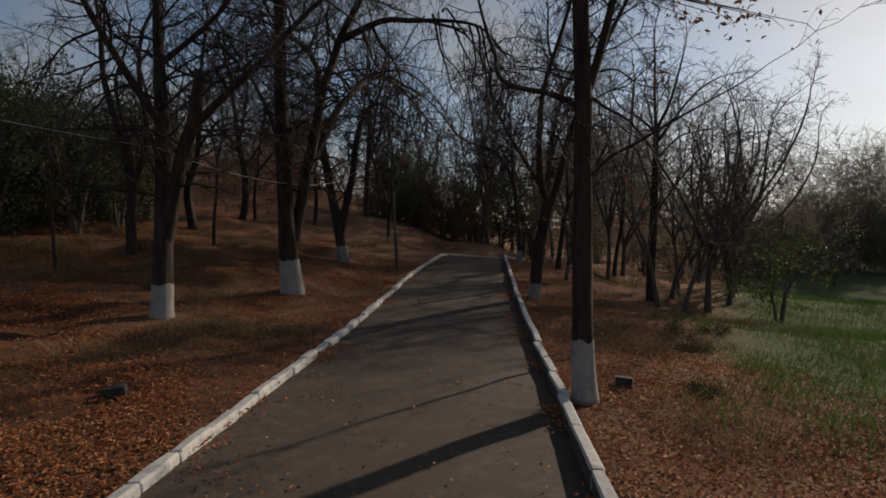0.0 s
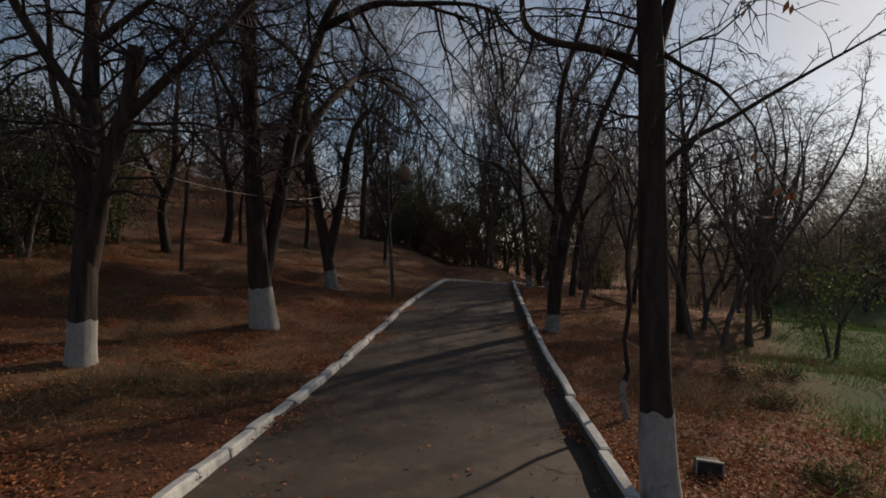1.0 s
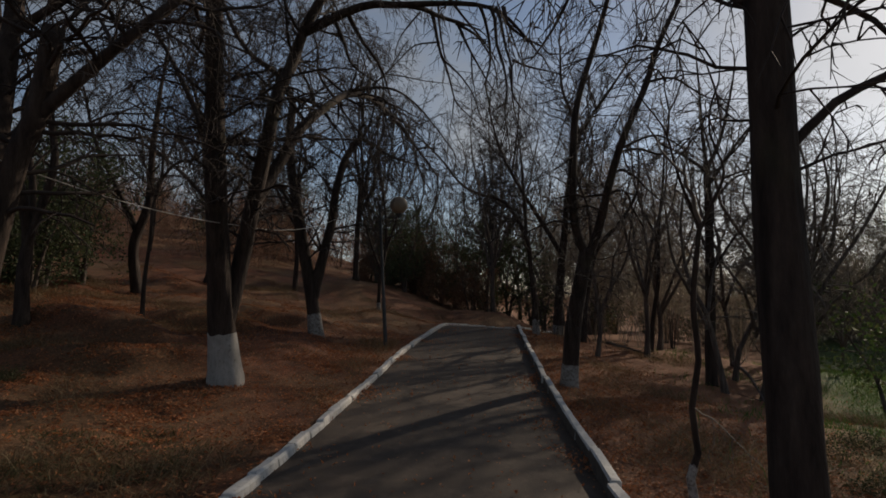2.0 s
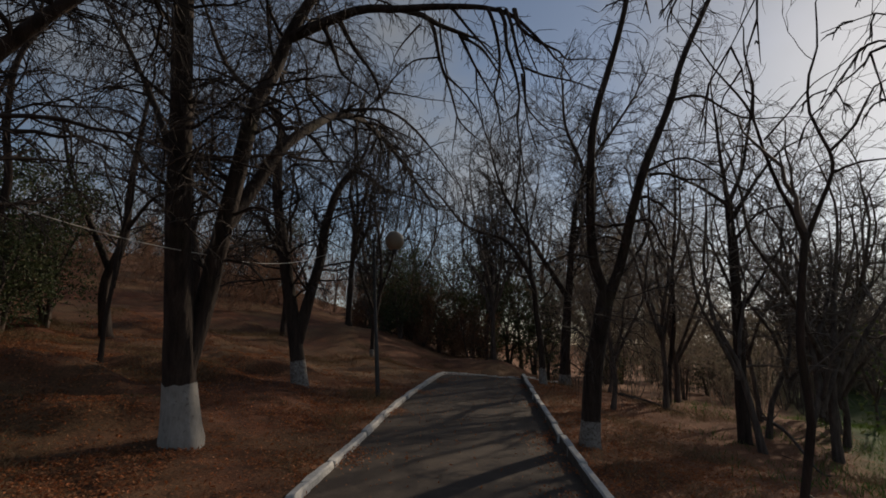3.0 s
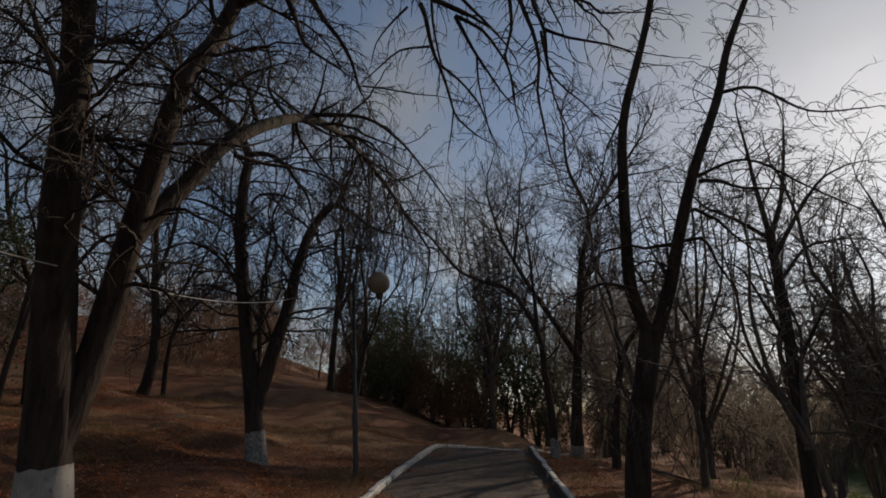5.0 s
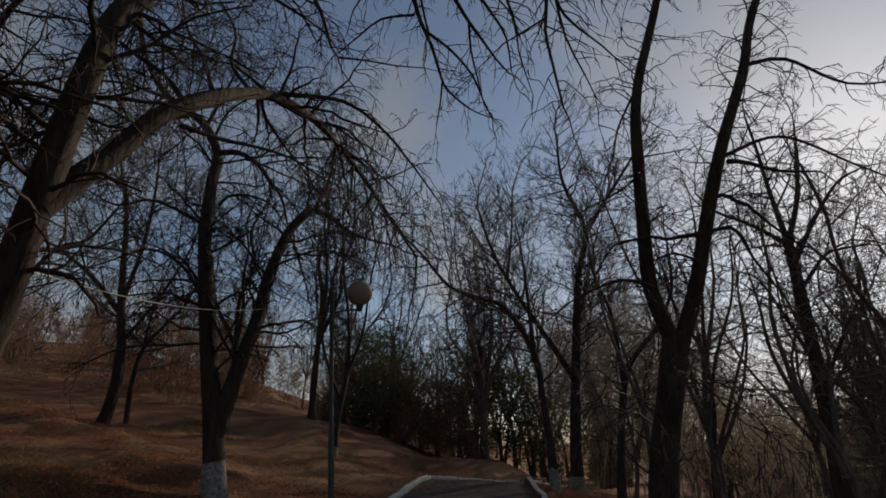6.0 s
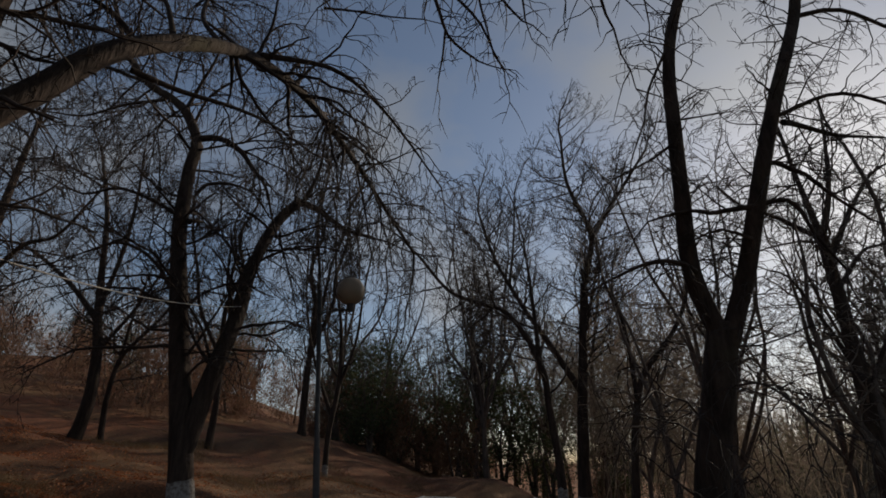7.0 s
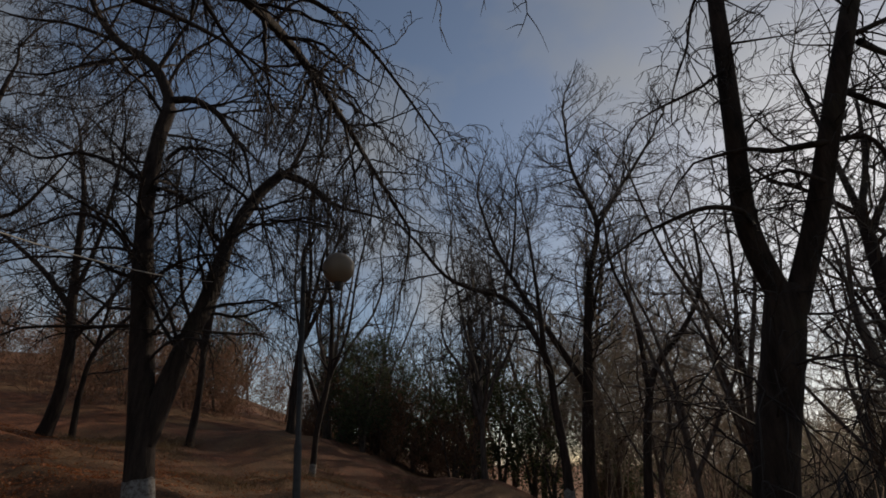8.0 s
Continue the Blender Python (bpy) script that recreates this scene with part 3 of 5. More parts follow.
tree("elm_tree", [
    ([(1.76, 5.5, 0.0), (1.74, 5.55, 1.0), (1.74, 5.6, 2.0), (1.73, 5.6, 2.95), (1.69, 5.6, 4.05), (1.65, 5.6, 5.3), (1.7, 5.6, 6.7)], 0.12, 0.06),
    ([(1.76, 5.6, 2.22), (2.0, 5.6, 2.46), (2.21, 5.6, 2.57), (2.44, 5.6, 2.71), (2.8, 5.6, 2.92), (3.3, 5.6, 3.2)], 0.024, 0.006, dict(SPARSE, length=0.5, cap=0.006, dense=5.0, lift=0.25)),
    ([(1.74, 5.6, 2.86), (1.6, 5.68, 3.04), (1.37, 5.7, 3.13), (1.2, 5.7, 3.16), (1.05, 5.7, 3.2), (0.93, 5.7, 3.26), (0.87, 5.7, 3.36), (0.86, 5.72, 3.5), (0.8, 5.75, 3.68), (0.72, 5.8, 3.95), (0.64, 5.85, 4.3)], 0.038, 0.012, dict(WEEPING, cap=0.009, length=0.6, dense=7.0, levels=2)),
    ([(0.94, 5.7, 3.24), (0.91, 5.7, 3.09), (0.84, 5.7, 2.93), (0.78, 5.7, 2.83), (0.73, 5.7, 2.76)], 0.014, 0.004, dict(WEEPING, cap=0.005, length=0.22, dense=7.0, levels=1, tip=0.15)),
    ([(1.75, 5.6, 3.1), (1.95, 5.6, 2.95), (2.18, 5.6, 2.82), (2.4, 5.6, 2.55)], 0.02, 0.008, SPARSE),
    ([(1.72, 5.6, 2.9), (1.95, 5.7, 3.7), (2.2, 5.8, 4.7), (2.5, 5.9, 5.7)], 0.05, 0.025),
], dict(ELM, cap=0.011, droop=0.26), 14, "straight elm with a whitewashed foot at the kerb", 0.7, dense=8.0, length=1.05, group=AVENUE)

tree("elm_tree", [
    ([(1.92, 12.8, 0.05), (1.98, 12.65, 1.1), (2.1, 12.45, 1.92), (2.19, 12.38, 2.4)], 0.145, 0.118),
    ([(2.17, 12.39, 2.25), (1.98, 12.28, 2.78), (1.93, 12.1, 3.4), (1.94, 12.02, 4.0), (1.97, 12.0, 4.5), (2.08, 12.05, 5.0), (2.24, 12.05, 5.5), (2.4, 12.05, 6.0), (2.64, 12.1, 6.89), (2.85, 12.1, 8.0)], 0.08, 0.03, dict(SPUR, dense=17.0, length=0.5, bare=0.0, tip=1.6)),
    ([(2.2, 12.37, 2.22), (2.36, 12.2, 2.75), (2.47, 11.92, 3.4), (2.64, 11.78, 4.0), (2.86, 11.8, 4.5), (3.08, 11.85, 5.0), (3.24, 11.88, 5.5), (3.46, 11.9, 6.0), (3.95, 11.95, 7.0)], 0.08, 0.03, dict(SPUR, dense=17.0, length=0.5, bare=0.0, tip=1.6)),
    ([(3.08, 11.86, 5.0), (3.5, 11.85, 5.05), (4.0, 11.8, 4.7), (4.5, 11.6, 4.6)], 0.024, 0.007, SPUR),
    ([(2.62, 11.8, 3.92), (3.2, 11.75, 4.1), (3.7, 11.6, 3.7), (4.1, 11.5, 3.4)], 0.021, 0.006, SPUR),
    ([(1.97, 12.2, 2.78), (1.8, 12.0, 2.77), (1.66, 12.0, 2.8), (1.52, 12.0, 2.78), (1.33, 12.0, 2.7), (1.18, 12.0, 2.63), (1.05, 12.0, 2.54), (0.96, 12.0, 2.47)], 0.022, 0.006, SPUR),
    ([(2.7, 11.8, 3.88), (2.84, 11.9, 3.93), (3.03, 12.0, 3.95), (3.25, 12.0, 3.87), (3.7, 12.1, 3.9)], 0.026, 0.01, SPUR),
    ([(2.5, 11.9, 3.52), (2.68, 12.0, 3.63), (2.81, 12.0, 3.55), (2.9, 12.0, 3.51), (3.05, 12.0, 3.33), (3.3, 12.0, 3.1)], 0.026, 0.008, SPUR),
    ([(2.42, 11.95, 3.22), (2.21, 12.0, 3.21), (2.08, 12.0, 3.19), (1.95, 12.05, 3.24), (1.7, 12.1, 3.2)], 0.024, 0.01, SPUR),
    ([(2.42, 11.95, 3.24), (2.55, 12.0, 3.27), (2.7, 12.0, 3.29), (2.79, 12.0, 3.18), (2.84, 12.0, 3.0), (3.0, 12.0, 2.7)], 0.024, 0.008, SPUR),
    ([(2.36, 12.0, 2.96), (2.14, 12.0, 3.05), (1.97, 12.1, 3.01)], 0.016, 0.008, SPUR),
    ([(1.93, 12.0, 3.87), (1.72, 12.0, 3.7), (1.47, 12.0, 3.57), (1.26, 12.0, 3.44), (1.15, 12.0, 3.27)], 0.014, 0.004, SPUR),
    ([(1.96, 12.0, 4.06), (2.22, 12.0, 4.1), (2.47, 12.0, 4.14)], 0.01, 0.004, SPUR),
    ([(1.96, 12.0, 4.75), (1.77, 12.0, 4.37), (1.69, 12.0, 4.06), (1.53, 12.0, 3.68), (1.48, 12.0, 3.43)], 0.014, 0.004, SPUR),
], dict(ELM, cap=0.012, droop=0.26), 15, "elm forked high in a V with a whitewashed foot", 0.5, dense=5.0, length=1.3, group=AVENUE, wash=SHADED_WASH)

tree("elm_tree", [
    ([(3.05, 22.8, 0.05), (3.12, 22.8, 1.6), (3.3, 22.8, 3.49), (3.53, 22.6, 5.79), (3.79, 22.2, 7.2), (3.24, 22.0, 8.76), (3.18, 22.0, 10.26)], 0.19, 0.03),
    ([(3.25, 22.75, 3.0), (2.28, 22.6, 4.58), (1.82, 22.6, 5.33), (1.12, 22.6, 6.74), (0.69, 22.6, 8.27)], 0.1, 0.03),
    ([(3.79, 22.2, 7.1), (4.3, 22.0, 7.9), (4.79, 22.0, 8.6), (5.6, 22.0, 9.8)], 0.07, 0.03),
    ([(3.4, 22.7, 4.4), (3.9, 22.9, 6.0), (4.4, 23, 7.6)], 0.06, 0.02),
    ([(1.5, 22.6, 6.0), (1.7, 22.7, 7.4), (1.8, 22.7, 8.8)], 0.045, 0.02),
], UPRIGHT, 16, "tall tree with ascending limbs and a whitewashed foot", 0.6, dense=6.6, length=1.6, group=AVENUE, wash=SHADED_WASH)

tree("elm_tree", [
    ([(2.0, 19.6, 0.5), (1.98, 19.65, 1.4), (1.87, 19.65, 2.37), (1.76, 19.65, 3.3), (1.15, 19.65, 4.36), (0.4, 19.65, 4.66), (-0.18, 19.65, 4.97), (-0.79, 19.6, 5.73)], 0.1, 0.03),
    ([(1.75, 19.65, 3.3), (1.7, 19.7, 4.6), (1.6, 19.8, 6.2)], 0.06, 0.02),
], UPRIGHT, 17, "leaning tree with a long reaching limb", 0.5, dense=5.2, group=AVENUE, wash=SHADED_WASH)


# trees told apart in the wood on either side: x, y, thickness, height, lean, seed
def wood_tree(x, y, r, h, lean, seed, label, habit, stems=2, washed=0.0, dense=2.2, bark=BARK, spread=0.24, length=0.17, twig=TWIG):
    """A trunk that forks into crooked limbs, which swing outwards and then turn up; spread: metres out for a metre up."""
    rng = random.Random(seed)
    z = soil(x, y)
    lx, ly = lean
    fork = h * (0.2 + 0.16 * rng.random())
    rows = []
    knee = Vector((x + lx * fork, y + ly * fork, z + fork))
    a0 = rng.random() * 6.28
    for k in range(stems):
        a = a0 + k * 6.28 / stems + rng.gauss(0, 0.3)
        out = spread * (0.7 + 0.7 * rng.random()) * (1 if k else 0.35)
        p = [(x, y, z), (x + lx * fork * 0.3 + rng.gauss(0, 0.04), y, z + fork * 0.5), tuple(knee)] if k == 0 else [tuple(knee - Vector((0, 0, 0.15 + 0.1 * k)))]
        q = knee.copy()
        high = (h - fork) * (1 if k == 0 else 0.7 + 0.3 * rng.random())
        for j in range(1, 6):
            o = out * (1.7 - 0.3 * j)
            q = q + Vector((math.cos(a) * o + lx * (0.9 - 0.15 * j) + rng.gauss(0, 0.16), math.sin(a) * o + ly * 0.6 + rng.gauss(0, 0.16), 1)) * (high / 5)
            p.append(tuple(q))
        rows.append((p, r if k == 0 else r * 0.62, r * 0.2))
    return tree("tree", rows, habit, seed, label, washed, dense, h * length, bark, twig=twig)


tree("elm_tree", [
    ([(-8.8, 20.9, 1.8), (-8.62, 20.9, 2.77), (-8.65, 20.9, 3.89), (-8.83, 20.9, 4.81), (-9.0, 20.9, 6.07), (-9.2, 20.9, 7.6), (-9.6, 20.9, 9.0)], 0.17, 0.04),
    ([(-8.8, 20.9, 4.7), (-9.84, 20.9, 5.79), (-11.17, 20.9, 6.75), (-12.09, 20.9, 6.98)], 0.08, 0.03),
    ([(-8.85, 20.9, 5.0), (-8.54, 20.9, 6.67), (-8.48, 20.9, 8.24), (-8.56, 20.9, 9.6)], 0.07, 0.025),
    ([(-8.62, 20.9, 4.0), (-7.9, 21.0, 5.2), (-7.3, 21.1, 6.6), (-7.2, 21.2, 7.6)], 0.05, 0.02),
], UPRIGHT, 24, "old bare tree with spreading limbs on the leafy bank", dense=5.0)
tree("tree", [
    ([(-8.4, 21.3, 1.8), (-8.38, 21.2, 2.93), (-8.25, 21.2, 3.82), (-7.79, 21.2, 4.42), (-7.3, 21.2, 5.0), (-6.9, 21.2, 5.9)], 0.08, 0.025),
    ([(-8.25, 21.2, 3.7), (-8.2, 21.3, 4.9), (-8.0, 21.3, 6.0)], 0.045, 0.02),
], UPRIGHT, 25, "slender leaning tree on the leafy bank")
tree("tree", [
    ([(-8.5, 16.8, 1.55), (-8.67, 16.8, 2.89), (-8.32, 16.8, 3.97), (-8.27, 16.8, 5.38), (-8.15, 16.8, 6.8), (-8.0, 16.8, 8.0)], 0.16, 0.035),
    ([(-8.55, 16.8, 3.2), (-9.49, 16.8, 4.93), (-9.92, 16.8, 5.81), (-10.3, 16.8, 7.2)], 0.09, 0.03),
    ([(-8.3, 16.8, 4.2), (-7.6, 16.7, 5.0), (-7.0, 16.7, 5.2), (-6.4, 16.6, 5.9)], 0.055, 0.02),
], UPRIGHT, 22, "dark forked tree on the leafy bank", dense=4.8)
for x, y, r, h, lean, seed, stems in [
    (-7.2, 11.8, 0.12, 7.0, (0.0, 0), 21, 3), (-5.95, 13.1, 0.05, 4.6, (0.06, 0), 23, 2), (-6.3, 22.4, 0.1, 8.0, (0.0, 0), 26, 3),
    (-4.75, 25.2, 0.13, 9.0, (0.03, 0), 27, 4), (-7.8, 10.3, 0.04, 3.6, (-0.05, 0), 29, 2),
]:
    wood_tree(x, y, r, h, lean, seed, "dark bare tree on the leafy bank", UPRIGHT, stems)
tree("tree", [
    ([(-2.95, 20.8, 0.85), (-2.9, 20.8, 2.0), (-2.72, 20.8, 3.2), (-2.75, 20.8, 4.4), (-2.95, 20.8, 5.8), (-3.05, 20.8, 7.6)], 0.075, 0.02),
    ([(-2.74, 20.8, 3.0), (-2.4, 20.9, 4.1), (-2.25, 20.9, 5.4), (-2.0, 20.9, 6.8)], 0.045, 0.016),
    ([(-2.86, 20.8, 2.4), (-3.3, 20.7, 3.6), (-3.6, 20.7, 5.0), (-3.65, 20.7, 6.4)], 0.045, 0.016),
], UPRIGHT, 30, "bare tree with a whitewashed foot near the lamp", 0.6, 2.4, 1.2, wash=SHADED_WASH)

# a crooked sapling close to the kerb
tree("sapling", [
    ([(2.03, 7.42, -0.02), (1.97, 7.40, 0.30), (2.03, 7.40, 0.48), (1.99, 7.38, 0.80), (2.03, 7.33, 1.15), (1.99, 7.28, 1.55), (2.00, 7.24, 1.83), (2.03, 7.20, 2.14)], 0.028, 0.018),
    ([(2.02, 7.20, 2.10), (1.97, 7.20, 2.27), (1.92, 7.20, 2.39), (1.86, 7.20, 2.60), (1.82, 7.20, 2.79), (1.75, 7.20, 2.92), (1.64, 7.20, 3.07), (1.57, 7.20, 3.20)], 0.013, 0.004),
    ([(1.82, 7.20, 2.78), (1.84, 7.20, 2.97), (1.81, 7.20, 3.15), (1.82, 7.20, 3.31)], 0.0085, 0.0035),
    ([(1.87, 7.20, 2.65), (2.01, 7.20, 2.80), (2.16, 7.20, 2.97), (2.29, 7.20, 3.05)], 0.006, 0.0025),
    ([(2.03, 7.20, 2.10), (2.14, 7.20, 2.33), (2.20, 7.20, 2.46), (2.20, 7.20, 2.58), (2.12, 7.20, 2.80), (2.14, 7.20, 3.02), (2.20, 7.20, 3.18), (2.22, 7.20, 3.45)], 0.014, 0.004),
    ([(2.20, 7.20, 2.58), (2.35, 7.20, 2.73), (2.47, 7.20, 2.94), (2.64, 7.20, 3.02)], 0.009, 0.003),
    ([(2.20, 7.20, 2.46), (2.35, 7.20, 2.52), (2.58, 7.20, 2.54)], 0.008, 0.003),
], dict(ELM, levels=2, cap=0.006, fine=0.0022, twist=0.3), 33, "crooked young tree with a whitewashed foot", 0.42, 2.4, 0.6, group=AVENUE, twig=HAZED_SCRUB_TWIG, wash=SHADED_WASH)

# the thicket on the low ground
tree("tree", [
    ([(5.42, 15.70, -0.44), (5.42, 15.70, 0.63), (5.46, 15.70, 1.76), (5.48, 15.70, 2.62), (5.49, 15.70, 3.74), (5.49, 15.70, 4.52)], 0.135, 0.075),
    ([(5.49, 15.70, 4.37), (5.48, 15.87, 5.44), (5.52, 16.03, 6.36), (5.55, 16.20, 7.12)], 0.055, 0.018),
    ([(5.49, 15.70, 4.43), (5.89, 15.87, 5.21), (6.18, 16.03, 6.11), (6.41, 16.20, 6.93)], 0.055, 0.018),
    ([(5.51, 15.70, 4.08), (6.22, 15.87, 5.04), (6.80, 16.03, 5.66), (7.40, 16.20, 6.00)], 0.05, 0.016),
    ([(5.51, 15.70, 3.62), (6.11, 15.87, 4.23), (6.54, 16.03, 4.41), (7.16, 16.20, 4.54)], 0.04, 0.014),
    ([(5.51, 15.70, 4.37), (5.01, 15.87, 4.84), (4.60, 16.03, 5.14), (4.38, 16.20, 5.58)], 0.045, 0.015),
    ([(5.49, 15.70, 2.40), (5.25, 15.87, 3.31), (5.06, 16.03, 3.93), (4.90, 16.20, 4.09)], 0.04, 0.014),
    ([(5.47, 15.70, 2.08), (6.06, 15.87, 2.86), (6.54, 16.03, 3.45), (7.01, 16.20, 3.82)], 0.04, 0.014),
], dict(SCRUB, lift=0.1), 43, "crooked bare tree with a round crown below the path", 0.0, 5.0, 1.0, twig=HAZED_SCRUB_TWIG)
tree("tree", [
    ([(3.35, 19.6, 0.05), (3.41, 19.7, 0.7), (3.59, 19.7, 2.07), (3.87, 19.7, 3.01), (4.5, 19.7, 3.75), (4.9, 19.7, 4.37), (5.09, 19.7, 4.95), (5.12, 19.7, 6.0)], 0.11, 0.025),
    ([(3.7, 19.7, 2.5), (3.6, 19.7, 4.13), (3.3, 19.7, 5.09), (3.24, 19.7, 6.2)], 0.06, 0.02),
], SCRUB, 44, "crooked bare tree below the path", 0.0, 3.0, 1.2, twig=HAZED_SCRUB_TWIG)
tree("tree", [
    ([(5.35, 19.9, -0.3), (5.48, 20.0, 0.82), (5.68, 20.0, 2.11), (5.73, 20.0, 3.52), (5.92, 20.0, 5.2), (6.0, 20.0, 6.6)], 0.08, 0.025),
    ([(5.7, 20.0, 3.3), (5.2, 20.0, 4.4), (5.0, 20.0, 5.6)], 0.045, 0.02),
], SCRUB, 45, "thin bare tree below the path", 0.0, 2.6, 1.1, twig=HAZED_SCRUB_TWIG)
for x, y, r, h, lean, seed, stems, spread in [
    (3.3, 17.3, 0.065, 5.0, (0.02, 0), 41, 3, 0.4), (4.86, 18.5, 0.08, 6.5, (0, 0), 42, 4, 0.4), (5.4, 15.0, 0.075, 4.8, (-0.2, 0), 46, 3, 0.4),
    (6.0, 14.7, 0.075, 4.7, (0.3, 0.05), 47, 4, 0.4), (6.75, 15.1, 0.09, 5.9, (0.06, 0), 48, 5, 0.62), (5.9, 20.8, 0.09, 7.0, (0, 0), 49, 4, 0.4),
    (6.3, 16.6, 0.07, 5.2, (0.34, 0), 50, 4, 0.55), (8.2, 17.2, 0.08, 5.6, (0.0, 0), 51, 5, 0.42), (9.4, 19.5, 0.08, 6.2, (0.0, 0), 52, 5, 0.42),
    (7.3, 19.0, 0.07, 5.6, (-0.1, 0), 54, 4, 0.5), (4.2, 21.6, 0.06, 5.2, (0.12, 0), 55, 4, 0.45),
]:
    full = 3.3 if seed in (47, 48, 50, 51, 52) else 2.5 if seed in (41, 42) else 1.9
    wood_tree(x, y, r, h, lean, seed, "bare scrubby tree with a tangled crown below the path", SCRUB, stems, 0.0, full, HAZED_BARK, spread, 0.18, HAZED_SCRUB_TWIG)

# ---- the wood further off: a few kinds, repeated ----
KIN = []
for k in range(6):
    h = 6.6 + 0.6 * k
    KIN.append(wood_tree(-60.0 - 8 * k, -60.0, 0.09 + 0.01 * k, h, (0.12 * (k % 3 - 1), 0.03), 60 + k, "bare tree in the wood beyond the path", FAR, 4 + k % 3, 0.0, 1.55, HAZED_BARK, 0.42, 0.2)[0])


def leaf_cloud(centres, each, spread, size, rng):
    """Small folded leaves scattered round the given places, as vertices and faces."""
    n = len(centres) * each
    c = np.repeat(np.array([tuple(v) for v in centres]), each, axis=0) + rng.normal(0, spread, (n, 3))
    a = rng.normal(0, 1, (n, 3))
    a /= np.linalg.norm(a, axis=1)[:, None]
    b = np.cross(a, rng.normal(0, 1, (n, 3)))
    b /= np.linalg.norm(b, axis=1)[:, None]
    up = np.cross(a, b)
    s = size * rng.uniform(0.6, 1.3, (n, 1))
    v = np.stack([c - a * s, c + b * s * 0.5 + up * s * 0.2, c + a * s, c - b * s * 0.5 + up * s * 0.2], 1).reshape(-1, 3)
    i = np.arange(n)[:, None] * 4
    f = np.concatenate([i + [[0, 1, 2]], i + [[0, 2, 3]]])
    return v.tolist(), f.tolist()


def leafy_tree(name, x, y, h, wide, seed, mat, label, each, size, bare=0.22):
    rng = random.Random(seed)
    z = soil(x, y)
    thing = new(name)
    thing.location = (x, y, z)
    w, crown_wood, tips = Wood(), Wood(), []
    for k in range(3):
        a = k * 2.1 + rng.random()
        pts = curve_through([(0.05 * math.cos(a), 0.05 * math.sin(a), -0.2), (wide * 0.12 * math.cos(a), wide * 0.12 * math.sin(a), h * 0.3), (wide * 0.3 * math.cos(a + 0.4), wide * 0.3 * math.sin(a + 0.4), h * 0.62), (wide * 0.33 * math.cos(a + 0.8), wide * 0.33 * math.sin(a + 0.8), h * 0.9)], 0.25)
        radii = spread_radii(pts, 0.02 * h, 0.008)
        w.tube(pts, radii, 8, 0.1, seed + k)
        tips += dress(crown_wood, rng, pts, radii, dict(SCRUB, levels=1, shoots=(2.4, 2.4, 2.4), segs=(3, 2, 2, 2)), bare, 3.6, wide * 0.42)
    part_data("trunk", w.mesh("trunk", HAZED_BARK), thing)
    part_data("branchwork", crown_wood.mesh("branchwork", TWIG), thing)
    v, f = leaf_cloud(tips, each, 0.13 * wide / 2.0, size, np.random.default_rng(seed))
    part_data("crown", mesh_of("crown", v, f, mat, False), thing, "small dark leaves")
    return tagged(thing, label, "tree" if h > 2.5 else "shrub")


EVER = [leafy_tree("evergreen_tree", -80.0 - 8 * k, -70.0, 4.6 + 0.8 * k, 2.6 + 0.4 * k, 80 + k, FOLIAGE, "dark evergreen tree in the wood", 19, 0.074, 0.08) for k in range(3)]
BRUSH = []
for k in range(4):
    rows = []
    rng = random.Random(90 + k)
    x0, y0 = -60.0 - 6 * k, -80.0
    z0 = soil(x0, y0)
    for j in range(7):
        a = rng.random() * 6.28
        h = 1.8 + rng.random() * 1.6
        q = 0.3 + rng.random() * 0.5
        rows.append(([(x0 + 0.1 * math.cos(a), y0 + 0.1 * math.sin(a), z0), (x0 + q * math.cos(a), y0 + q * math.sin(a), z0 + h * 0.5), (x0 + 1.4 * q * math.cos(a + 0.4), y0 + 1.4 * q * math.sin(a + 0.4), z0 + h)], 0.022, 0.008))
    BRUSH.append(tree("shrub", rows, dict(FAR, levels=1, shoots=(4.5, 4.0, 5.0)), 90 + k, "leafless brush at the foot of the wood", 0.0, 3.4, 0.75, HAZED_BARK, first_bare=0.15, twig=HAZED_BRUSH_TWIG)[0])
    if k >= 2:
        hung = leaf_cloud([(rng.gauss(0, 0.55), rng.gauss(0, 0.55), 0.3 + 1.9 * rng.random()) for i in range(90)], 6, 0.16, 0.045, np.random.default_rng(90 + k))
        tagged(part_data("withered_foliage", mesh_of("withered_foliage", *hung, DEAD_LEAF, False), BRUSH[-1], "withered brown leaves"), kind="stuff")
        tagged(BRUSH[-1], "brush with withered brown leaves at the foot of the wood", "shrub")
    else:
        tagged(BRUSH[-1], "", "shrub")


LOW = []
